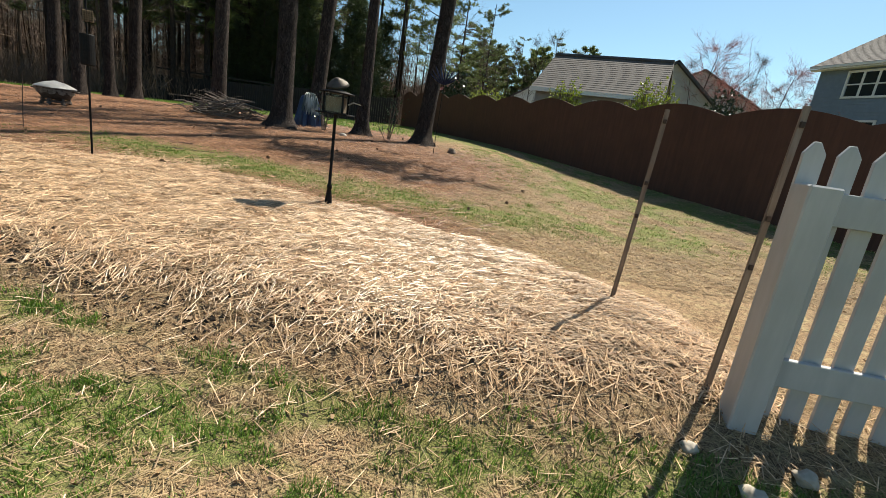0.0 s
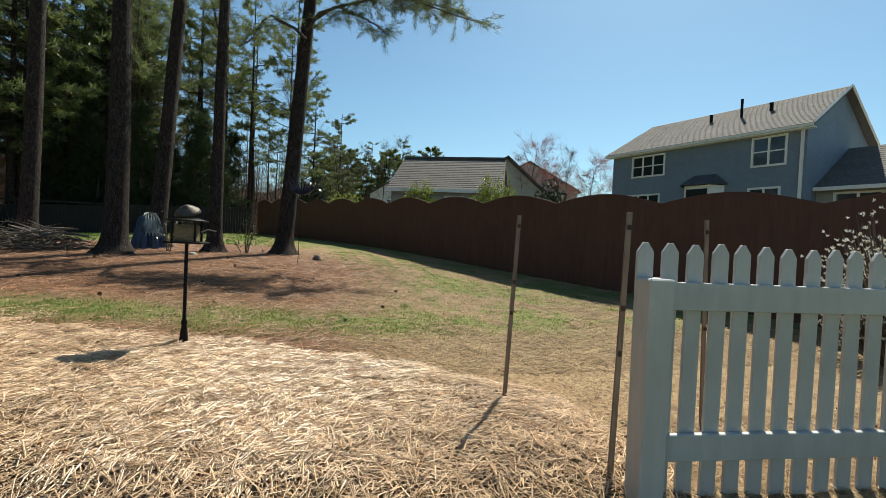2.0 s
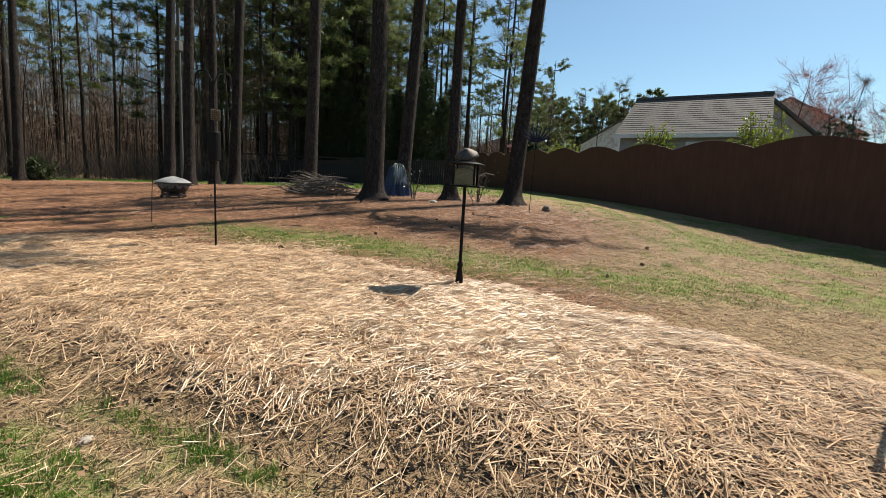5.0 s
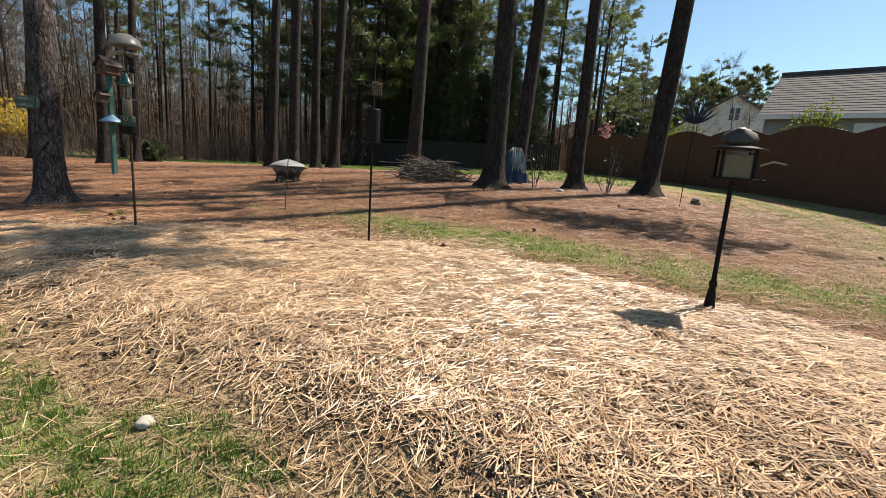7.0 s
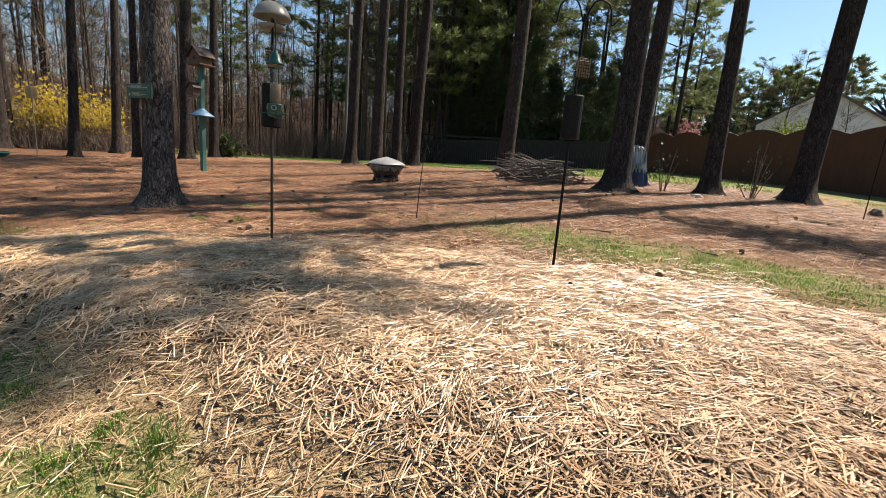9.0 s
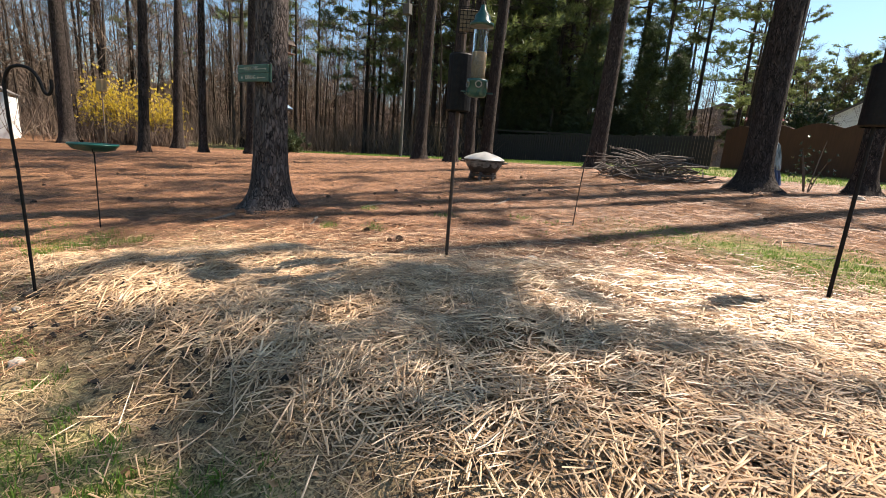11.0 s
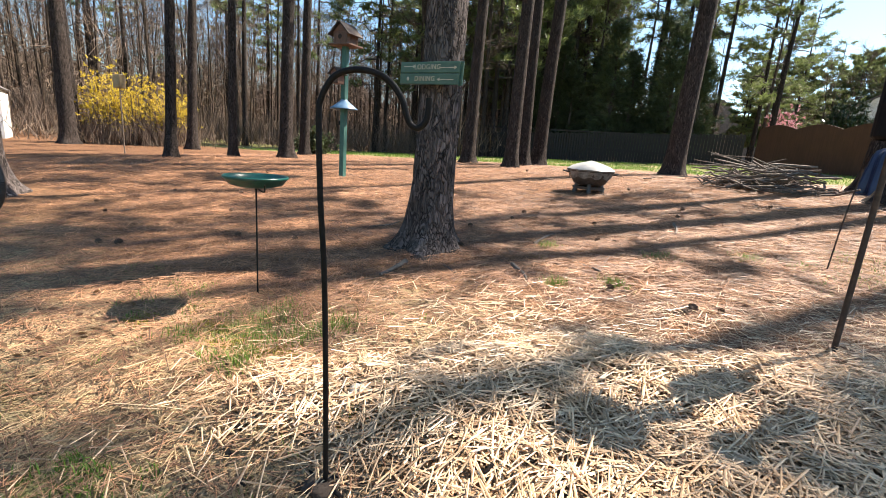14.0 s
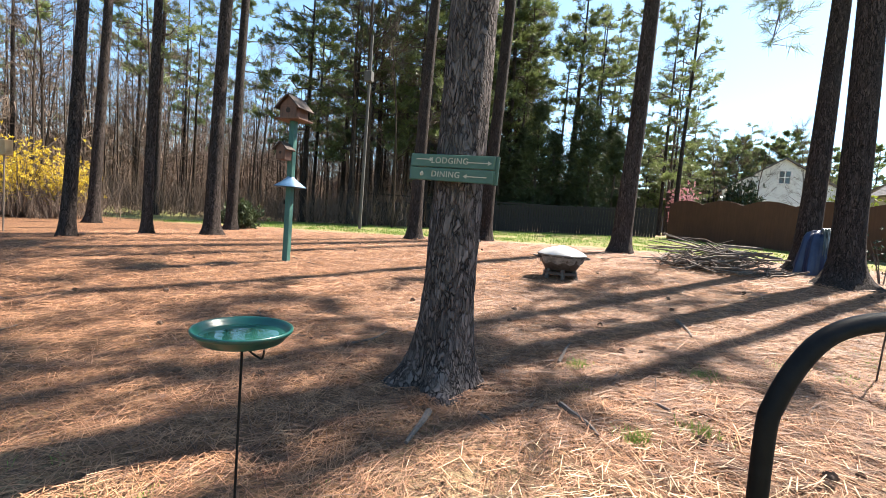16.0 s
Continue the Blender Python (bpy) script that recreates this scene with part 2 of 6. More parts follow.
TARPGREY = surface("grey_green_tarp", (0.035, 0.055, 0.06), (0.09, 0.125, 0.13), 11, 0.4, 0.3, (1, 1, 0.3), wear=(0.45, 0.5, 0.5), wear_at=0.5)
STICK = surface("dead_stick", (0.05, 0.038, 0.031), (0.18, 0.145, 0.117), 18, 0.85, 0.3, island=0.35)
CONE = surface("pine_cone", (0.05, 0.03, 0.02), (0.15, 0.09, 0.055), 60, 0.8, 0.3, vary=0.3)
ROCK = surface("pale_rock", (0.30, 0.26, 0.21), (0.52, 0.47, 0.40), 20, 0.85, 0.5)
SOIL = surface("dark_soil", (0.016, 0.011, 0.008), (0.045, 0.032, 0.023), 30, 0.95, 0.6, island=0.3)
SIDING = surface("blue_grey_siding", (0.16, 0.205, 0.265), (0.195, 0.245, 0.31), 4, 0.65, 0.05)
WHITESIDING = surface("white_siding", (0.66, 0.67, 0.66), (0.78, 0.78, 0.77), 3, 0.6, 0.05)
TANSIDING = surface("tan_siding", (0.33, 0.31, 0.29), (0.42, 0.40, 0.37), 3, 0.65, 0.05)
TRIM = surface("white_trim", (0.72, 0.72, 0.70), (0.80, 0.80, 0.79), 6, 0.5, 0.03)
SHINGLE = surface("grey_brown_shingle", (0.085, 0.077, 0.073), (0.15, 0.137, 0.131), 9, 0.9, 0.3, island=0.22)
DARKSHINGLE = surface("dark_shingle", (0.05, 0.05, 0.055), (0.10, 0.10, 0.105), 9, 0.9, 0.3, island=0.2)
YELLOW = surface("yellow_blossom", (0.52, 0.37, 0.03), (0.78, 0.62, 0.09), 4, 0.6, 0, island=0.25, through_light=0.35)
PINK = surface("pink_blossom", (0.55, 0.22, 0.26), (0.78, 0.45, 0.48), 4, 0.6, 0, island=0.25, through_light=0.3)
REDBUD = surface("red_buds", (0.30, 0.10, 0.09), (0.48, 0.22, 0.19), 4, 0.7, 0, island=0.3, through_light=0.2)
LIME = surface("lime_leaves", (0.16, 0.22, 0.02), (0.36, 0.42, 0.06), 4, 0.45, 0, island=0.3, through_light=0.3)
DARKLEAF = surface("dark_glossy_leaf", (0.012, 0.03, 0.01), (0.03, 0.06, 0.02), 6, 0.3, 0, island=0.3)
WHITELEAF = surface("white_blossom", (0.62, 0.6, 0.52), (0.8, 0.78, 0.7), 4, 0.6, 0, island=0.2, through_light=0.3)
SPINBLUE = surface("dark_blue_metal", (0.01, 0.02, 0.06), (0.03, 0.05, 0.12), 20, 0.3, 0.05, metal=0.6)
TYRE = surface("black_wheel", (0.015, 0.015, 0.015), (0.04, 0.04, 0.04), 50, 0.6, 0.3)


for _m in (BLACKMETAL, SHADEDBARK, SUNLITBARK, GREYBARK):
    _m.node_tree.nodes["Principled BSDF"].inputs["Specular IOR Level"].default_value = 0.15


def glass_material(name, tint, rough):
    m, t, b = shader(name)
    b.inputs["Base Color"].default_value = (*tint, 1)
    b.inputs["Roughness"].default_value = rough
    b.inputs["Transmission Weight"].default_value = 1.0
    b.inputs["IOR"].default_value = 1.2
    return m


TUBE = glass_material("clear_tube", (0.95, 0.96, 0.95), 0.06)
PANE, _t, _b = shader("window_pane")
_b.inputs["Base Color"].default_value = (0.02, 0.025, 0.03, 1)
_b.inputs["Roughness"].default_value = 0.06
_b.inputs["Specular IOR Level"].default_value = 0.8
WATER, _t, _b = shader("bath_water")
_b.inputs["Base Color"].default_value = (0.01, 0.06, 0.05, 1)
_b.inputs["Roughness"].default_value = 0.03
_n = noise_at(_t, 14, 2)
bump(_t, _b, _n, 0.08, 0.01)


# ---- ground ----
def step(a, b, x):
    t = np.clip((x - a) / (b - a), 0, 1)
    return t * t * (3 - 2 * t)


def wave(x, y, s, seed):
    """Smooth uneven values between about -1 and 1."""
    r = np.random.RandomState(seed)
    out = 0
    for k in range(6):
        a, p, f = r.uniform(0, 6.28), r.uniform(0, 6.28), s * r.uniform(0.6, 2.1)
        out = out + np.sin((x * math.cos(a) + y * math.sin(a)) * f + p)
    return out / 3.0


def bed_foot(x):
    """The front foot of the raised bed."""
    return 2.75 - 0.75 * step(-5.5, 1.5, np.asarray(x, float))


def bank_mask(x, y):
    """The front bank of the bed: bare soil, with the slope's rough shadows put into its colour."""
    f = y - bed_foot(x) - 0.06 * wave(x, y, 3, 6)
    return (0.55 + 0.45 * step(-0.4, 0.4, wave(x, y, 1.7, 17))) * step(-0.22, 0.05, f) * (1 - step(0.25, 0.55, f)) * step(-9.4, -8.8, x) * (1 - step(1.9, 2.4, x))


def bed_mask(x, y):
    x, y = np.asarray(x, float), np.asarray(y, float)
    w = 0.13 * wave(x, y, 2.2, 3)
    front = step(-0.12, 0.60, y - bed_foot(x) + 0.5 * w)
    rear = 5.9 - 0.075 * (x + 3.5) ** 2 + 0.8 * w
    return front * (1 - step(rear - 0.45, rear + 0.15, y)) * step(-9.5, -8.7, x + w) * (1 - step(1.75, 2.5, x + w))


def ground_z(x, y):
    x, y = np.asarray(x, float), np.asarray(y, float)
    xc, yc = np.clip(x, -32, 12), np.clip(y, 0.3, 34)
    z = 0.13 + 0.0714 * yc + 0.00143 * xc * yc - 0.00073 * yc * yc
    z = z + 0.13 * np.exp(-((x + 5.5) ** 2 / 40 + (y - 12) ** 2 / 26)) - 0.15 * np.exp(-((x - 2) ** 2 / 16 + (y - 9) ** 2 / 26))
    z = z + 0.15 * np.exp(-((x + 12) ** 2 / 80 + (y - 14) ** 2 / 18)) + 0.08 * np.exp(-((x + 19) ** 2 / 20 + (y - 9) ** 2 / 10))
    z = z + 0.05 * np.exp(-((x + 8) ** 2 / 12 + (y - 5) ** 2 / 4)) - 0.07 * np.exp(-((x + 1.2) ** 2 + (y - 5.4) ** 2) / 0.9)
    z = z - 0.13 * (1 - step(-0.7, 0.35, y - bed_foot(x)))
    z = z + (0.09 - 0.035 * step(0.8, 2.6, y - bed_foot(x))) * bed_mask(x, y)
    z = z - 0.05 * np.exp(-((x + 4.7) ** 2 / 2 + (y - 5.6) ** 2 / 0.8))
    near = np.exp(-((x + 4) ** 2 / 200 + (y - 3) ** 2 / 90))
    return z + near * (0.018 * wave(x, y, 5, 8) + 0.010 * wave(x, y, 14, 9) + 0.006 * wave(x, y, 31, 10))


def litter_mask(x, y):
    """Where pine needles cover the soil."""
    w = 1.2 * wave(x, y, 0.6, 5)
    a = step(4.2, 5.6, y + 0.5 * w + 0.25 * (x + 9) * (x > -9)) * (1 - step(15.2, 17.2, y + 0.7 * w - 0.05 * (x + 10)))
    a = a * (1 - step(-1.5, 1.6, x + w + 0.15 * (y - 12)))
    left = (1 - step(-9.8, -8.8, x + 0.4 * w)) * step(2.5, 4.3, y + 0.4 * w) * 0.9
    strip = np.exp(-((y - 6.6 + 0.09 * (x + 2.5)) ** 2) / 0.4) * step(-7.2, -5.4, x + 0.3 * w)
    a = a * (1 - 0.85 * strip)
    bare = 1 - 0.7 * np.exp(-(((x + 9.75) / 0.9) ** 2 + ((y - 3.5) / 0.38) ** 2))
    return np.clip(np.maximum(a, left * (1 - step(15.2, 17.2, y + 0.7 * w))) * bare, 0, 1)


def lawn_mask(x, y):
    """Where living grass shows."""
    n = 0.5 + 0.30 * wave(x, y, 1.6, 11) + 0.35 * wave(x, y, 5.5, 12) + 0.25 * wave(x, y, 13, 13)
    front = (0.72 + 0.28 * step(-6.0, -2.5, x)) * (1 - step(-0.3, 0.15, y - bed_foot(x))) * step(-0.05, 0.75, 0.55 + 0.30 * wave(x, y, 3.4, 14) + 0.35 * wave(x, y, 9, 15) + 0.2 * wave(x, y, 21, 16))
    moss = np.exp(-(((x + 9.75) / 0.9) ** 2 + ((y - 3.5) / 0.38) ** 2)) * step(0.1, 0.7, n)
    strip = 1.25 * np.exp(-((y - 6.4 + 0.09 * (x + 2.5)) ** 2) / 0.55) * step(-7, -5, x) * (1 - step(0.5, 2, x)) * (0.35 + 0.65 * step(0.15, 0.65, n))
    side = step(-1, 2.0, x + 0.15 * (y - 8)) * step(4.5, 6.5, y) * step(0.05, 0.75, n) * 0.85
    back = step(14.8, 16.6, y + 0.8 * wave(x, y, 0.5, 2)) * (1 - step(31, 34, y)) * 0.9 * (0.5 + 0.5 * step(0.1, 0.7, n))
    return np.clip(np.maximum.reduce([front, moss, strip, side, back]), 0, 1)


def spread(lo, hi, near_lo, near_hi, fine, mid, mid_lo, mid_hi):
    a = list(np.arange(near_lo, near_hi, fine))
    b, x, s = [], near_lo, mid
    for sign, start, edge, far in ((-1, near_lo, mid_lo, lo), (1, a[-1], mid_hi, hi)):
        x, s = start, mid
        while sign * (far - x) > 0:
            if sign * (x - edge) > 0:
                s *= 1.35
            x += sign * s
            b.append(x)
    return np.array(sorted(a + b))


gx = spread(-900, 900, -12.5, 3.6, 0.11, 0.5, -34, 16)
gy = spread(-900, 900, -0.2, 8.4, 0.10, 0.5, -4, 36)
GX, GY = np.meshgrid(gx, gy, indexing="ij")
ground_geo = Geo()
ground_geo.grid(np.stack([GX, GY, ground_z(GX, GY)], 2))
ground_me = ground_geo.mesh("ground", smooth=True)
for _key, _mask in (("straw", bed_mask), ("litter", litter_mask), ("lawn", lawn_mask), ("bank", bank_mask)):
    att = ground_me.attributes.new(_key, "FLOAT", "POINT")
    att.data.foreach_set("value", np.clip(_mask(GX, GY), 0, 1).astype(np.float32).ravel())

GROUND, t, b = shader("yard_ground")


def attr(name):
    n = t.nodes.new("ShaderNodeAttribute")
    n.attribute_name = name
    return n.outputs["Fac"]


grain = noise_at(t, 110, 8)
mid = noise_at(t, 9, 6, None, "Object", 0.7)
big = noise_at(t, 0.8, 4)
fibre = noise_at(t, 85, 4, (1, 0.2, 1))
fibre2 = noise_at(t, 85, 4, (0.2, 1, 1))
dirt = ramp(t, grain, (0.40, (0.10, 0.06, 0.034)), (0.60, (0.48, 0.33, 0.19)))
dirt = mix(t, ramp(t, mid, (0.5, 0.0), (0.62, 0.6)), dirt, (0.46, 0.37, 0.2))
dirt = mix(t, ramp(t, noise_at(t, 26, 5), (0.52, 0.0), (0.6, 0.7)), dirt, (0.06, 0.04, 0.025))
green = ramp(t, grain, (0.40, (0.03, 0.045, 0.012)), (0.60, (0.19, 0.23, 0.06)))
green = mix(t, ramp(t, mid, (0.45, 0.0), (0.7, 0.5)), green, (0.29, 0.30, 0.10))
litter = ramp(t, mix(t, 0.5, fibre, fibre2), (0.43, (0.03, 0.014, 0.008)), (0.60, (0.33, 0.165, 0.082)))
litter = mix(t, ramp(t, big, (0.5, 0.0), (0.75, 0.35)), litter, (0.32, 0.17, 0.085))
litter = mix(t, ramp(t, mid, (0.46, 0.0), (0.56, 0.85)), litter, (0.10, 0.048, 0.027))
litter = mix(t, ramp(t, noise_at(t, 4.3, 6, None, "Object", 0.75), (0.54, 0.0), (0.68, 0.4)), litter, (0.40, 0.235, 0.12))
# ground under the straw; its low tone paints the shadow in gaps between stalks
straw_gap_shade = ramp(t, mix(t, 0.5, fibre, fibre2), (0.42, (0.10, 0.06, 0.033)), (0.62, (0.45, 0.30, 0.165)))
col = mix(t, ramp(t, attr("lawn"), (0.22, 0.0), (0.8, 0.85)), dirt, green)
col = mix(t, attr("litter"), col, litter)
edge = t.nodes.new("ShaderNodeMath")
edge.operation = "ADD"
t.links.new(attr("straw"), edge.inputs[0])
sub = t.nodes.new("ShaderNodeMath")
sub.operation, sub.inputs[1].default_value = "MULTIPLY_ADD", 0.5
sub.inputs[2].default_value = -0.25
t.links.new(mid, sub.inputs[0])
t.links.new(sub.outputs[0], edge.inputs[1])
col = mix(t, ramp(t, edge.outputs[0], (0.3, 0.0), (0.6, 1.0)), col, straw_gap_shade)
# bank soil, toned darker to carry the shadows of the rough slope
bank_soil_shade = ramp(t, grain, (0.38, (0.06, 0.036, 0.022)), (0.62, (0.36, 0.24, 0.14)))
col = mix(t, ramp(t, attr("bank"), (0.1, 0.0), (0.9, 0.75)), col, bank_soil_shade)
t.links.new(col, b.inputs["Base Color"])
b.inputs["Roughness"].default_value = 0.95
b.inputs["Specular IOR Level"].default_value = 0.2
bump(t, b, mix(t, 0.5, grain, fibre), 0.9, 0.02)
ground_me.materials.append(GROUND)
ground_ob = new("ground", ground_me)
tagged(ground_ob, "yard of dry grass, red pine needles and bare soil", "ground", kind="structure")


def on_ground(x, y, lift=0.0):
    return (x, y, float(ground_z(x, y)) + lift)


# ---- fences ----
def privacy_fence():
    """Brown board fence with arched panel tops, following the slope."""
    fence = thing("privacy_fence", (7.3, 5.7, 0.6), "tall dark brown wooden privacy fence with scalloped top", "fence", kind="structure")
    along, rise, width, boards = Vector((-0.4635, 0.886, 0)), 0.0308, 2.44, 17
    turn = Euler((0, 0, math.atan2(along.y, along.x)))
    kinds = []
    for k in range(boards):
        a, e = (k + 0.004) / boards, (k + 0.996) / boards
        top = [rise * width * f + 0.20 * math.sin(math.pi * f) for f in (a, e)]
        d = 0.012
        g = Geo()
        g.add([(a * width, -d, -2.1), (e * width, -d, -2.1), (e * width, d, -2.1), (a * width, d, -2.1),
               (a * width, -d, top[0]), (e * width, -d, top[1]), (e * width, d, top[1]), (a * width, d, top[0])],
              [(0, 1, 5, 4), (1, 2, 6, 5), (2, 3, 7, 6), (3, 0, 4, 7), (4, 5, 6, 7)])
        me = g.mesh("board")
        me.materials.append(FENCE)
        kinds.append(me)
    g = Geo()
    g.box((-0.045, -0.12, -2.1), (0.045, -0.02, -0.06), cut=0.006)
    post_me = g.mesh("post")
    post_me.materials.append(FENCE)
    for i in range(-3, 11):
        start = along * (i * width) + Vector((0, 0, 1.82 + i * width * rise))
        for me in kinds + [post_me]:
            ob = part(me.name.split(".")[0], me, None, fence)
            ob.location, ob.rotation_euler = start, turn
    return fence


privacy_fence()


def dark_fence():
    fence = thing("board_fence", (-5.6, 30.1, 1.4), "weathered dark board fence under the evergreens", "fence", kind="structure")
    g = Geo()
    g.box((-0.066, -0.012, -0.2), (0.066, 0.012, 1.62), cut=0.004)
    me = g.mesh("board")
    me.materials.append(DARKFENCE)
    for k in range(120):
        x = -0.08 - k * 0.15
        ob = part("board", me, None, fence)
        ob.location = (x, 0, float(ground_z(-5.6 + x, 30.1)) - 1.4 + 0.03 * math.sin(k * 2.1))
    for z in (0.35, 1.3):
        g = Geo()
        g.box((-18.1, 0.013, z), (0, 0.05, z + 0.09))
        part("rail", g, DARKFENCE, fence)
    return fence


dark_fence()


def picket_fence():
    """White picket fence: end post, two rails on the near side, pointed pickets behind them."""
    base = (1.878, 2.201, 0.22)
    fence = thing("picket_fence", base, "white painted wooden picket fence with pointed pickets", "fence", turn=-3.7)
    g = Geo()
    g.box((-0.075, -0.085, -0.12), (0.065, 0.055, 1.255), cut=0.008)
    part("post", g, WHITE, fence, "white square end post with weathered top")
    for i, (z0, z1) in enumerate(((0.265, 0.41), (1.085, 1.235))):
        g = Geo()
        g.box((0.068, 0.02, z0), (4.6, 0.058, z1), cut=0.004)
        part("rail", g, WHITE, fence)
    bm = bmesh.new()
    w, hgt, tip, d = 0.047, 1.393, 1.445, 0.022
    outline = [(-w, 0.04), (w, 0.04), (w, hgt), (0.012, tip), (-0.012, tip), (-w, hgt)]
    vs = [bm.verts.new((x, 0, z)) for x, z in outline]
    f = bm.faces.new(vs)
    r = bmesh.ops.extrude_face_region(bm, geom=[f])
    bmesh.ops.translate(bm, vec=(0, d, 0), verts=[v for v in r["geom"] if isinstance(v, bmesh.types.BMVert)])
    bmesh.ops.bevel(bm, geom=bm.edges[:], offset=0.003, segments=1, affect="EDGES")
    bmesh.ops.recalc_face_normals(bm, faces=bm.faces[:])
    g = Geo()
    g.take(bm)
    me = g.mesh("picket")
    me.materials.append(WHITE)
    rng = random.Random(4)
    for i in range(32):
        ob = part("picket", me, None, fence)
        ob.location = (-0.01 + i * 0.1455, 0.062, rng.uniform(-0.006, 0.006))
        ob.rotation_euler = (0, radians(rng.uniform(-0.4, 0.4)), 0)
    g = Geo()
    g.box((4.6, -0.07, -0.12), (4.74, 0.07, 1.27), cut=0.008)
    part("post", g, WHITE, fence)


picket_fence()


def garden_stake(x, y, top, lean, label):
    z = float(ground_z(x, y))
    ob = thing("garden_stake", (x, y, z), label, "stake", "tall stakes round the straw bed")
    h = top - z
    g = Geo()
    bm = bmesh.new()
    prof = [(-0.016, 0.0), (-0.016, 0.013), (-0.006, 0.013), (-0.006, 0.004), (0.006, 0.004), (0.006, 0.013), (0.016, 0.013), (0.016, 0.0)]
    vs = [bm.verts.new((px, py, -0.1)) for px, py in prof]
    f = bm.faces.new(vs)
    r = bmesh.ops.extrude_face_region(bm, geom=[f])
    bmesh.ops.translate(bm, vec=(lean[0], lean[1], h + 0.1), verts=[v for v in r["geom"] if isinstance(v, bmesh.types.BMVert)])
    bmesh.ops.recalc_face_normals(bm, faces=bm.faces[:])
    g.take(bm)
    part("shaft", g, STAKE, ob)
    for f in (0.93, 0.62, 0.45):
        g = Geo()
        g.box((lean[0] * f - 0.012, lean[1] * f - 0.012, h * f), (lean[0] * f + 0.012, lean[1] * f, h * f + 0.03), cut=0.003)
        part("tab", g, BROWNMETAL, ob)
    return ob


garden_stake(1.546, 3.467, 1.845, (0.09, 0.09), "slim weathered upright stake pushed into the straw")
garden_stake(1.785, 2.36, 1.835, (0.11, 0.11), "slim rusty stake beside the white fence post")
garden_stake(3.01, 3.075, 1.865, (-0.03, 0.03), "slim stake standing behind the picket fence")


# ---- houses ----
def roof_slab(geo, a, b, c, d, thick=0.12, rows=0):
    """A sloping slab with eave a-b and ridge d-c; rows: courses of shingles, each proud of the one above."""
    a, b, c, d = (Vector(p) for p in (a, b, c, d))
    up = (b - a).cross(d - a).normalized()
    n = max(rows, 1)
    line = []
    for i in range(n):
        line += [(i / n, 0.010 if rows else 0.0), ((i + 1) / n, 0.0)]
    line += [(1.0, -thick), (0.0, -thick), (0.0, line[0][1])]
    geo.grid(np.array([[(a.lerp(d, f) + up * h)[:], (b.lerp(c, f) + up * h)[:]] for f, h in line]))
    for p, q in ((a, d), (b, c)):
        ends = [p, q, q - up * thick, p - up * thick]
        geo.add([v[:] for v in ends], [(0, 1, 2, 3)])


def window_unit(parent, x, z, w, h, lights, y=-0.01):
    t = 0.10
    fr = Geo()
    rings = []
    for off, dy in ((0, 0), (0, -0.05), (t, -0.05), (t, 0)):
        x0, x1, z0, z1 = x - w / 2 - off, x + w / 2 + off, z - h / 2 - off, z + h / 2 + off
        rings.append([(x0, y + dy, z0), (x1, y + dy, z0), (x1, y + dy, z1), (x0, y + dy, z1)])
    fr.grid(np.array(rings), wrap=True)
    frame_ob = part("window", fr, TRIM, parent, "white framed window")
    for k in range(1, lights):
        xx = x - w / 2 + w * k / lights
        fr = Geo()
        fr.box((xx - 0.05, y - 0.045, z - h / 2), (xx + 0.05, y, z + h / 2))
        part("mullion", fr, TRIM, frame_ob)
    fr = Geo()
    fr.box((x - w / 2, y - 0.035, z - 0.03), (x + w / 2, y - 0.001, z + 0.03))
    part("meeting_rail", fr, TRIM, frame_ob)
    for k in range(lights):
        for s in (-1, 1):
            p = Geo()
            x0, x1 = x - w / 2 + w * k / lights + 0.05, x - w / 2 + w * (k + 1) / lights - 0.05
            z0, z1 = (z - h / 2, z - 0.03) if s < 0 else (z + 0.03, z + h / 2)
            p.box((x0, y - 0.012, z0), (x1, y - 0.004, z1))
            part("pane", p, PANE, frame_ob)


def siding(geo, x0, x1, z0, z1, y, lap=0.13):
    """Lapped boards on a wall in the plane y, facing -y."""
    n = int((z1 - z0) / lap)
    line = []
    for i in range(n):
        a, b = z0 + (z1 - z0) * i / n, z0 + (z1 - z0) * (i + 1) / n
        line += [(y - 0.018, a), (y - 0.002, b)]
    geo.grid(np.array([[(x0, v, z), (x1, v, z)] for v, z in line]))


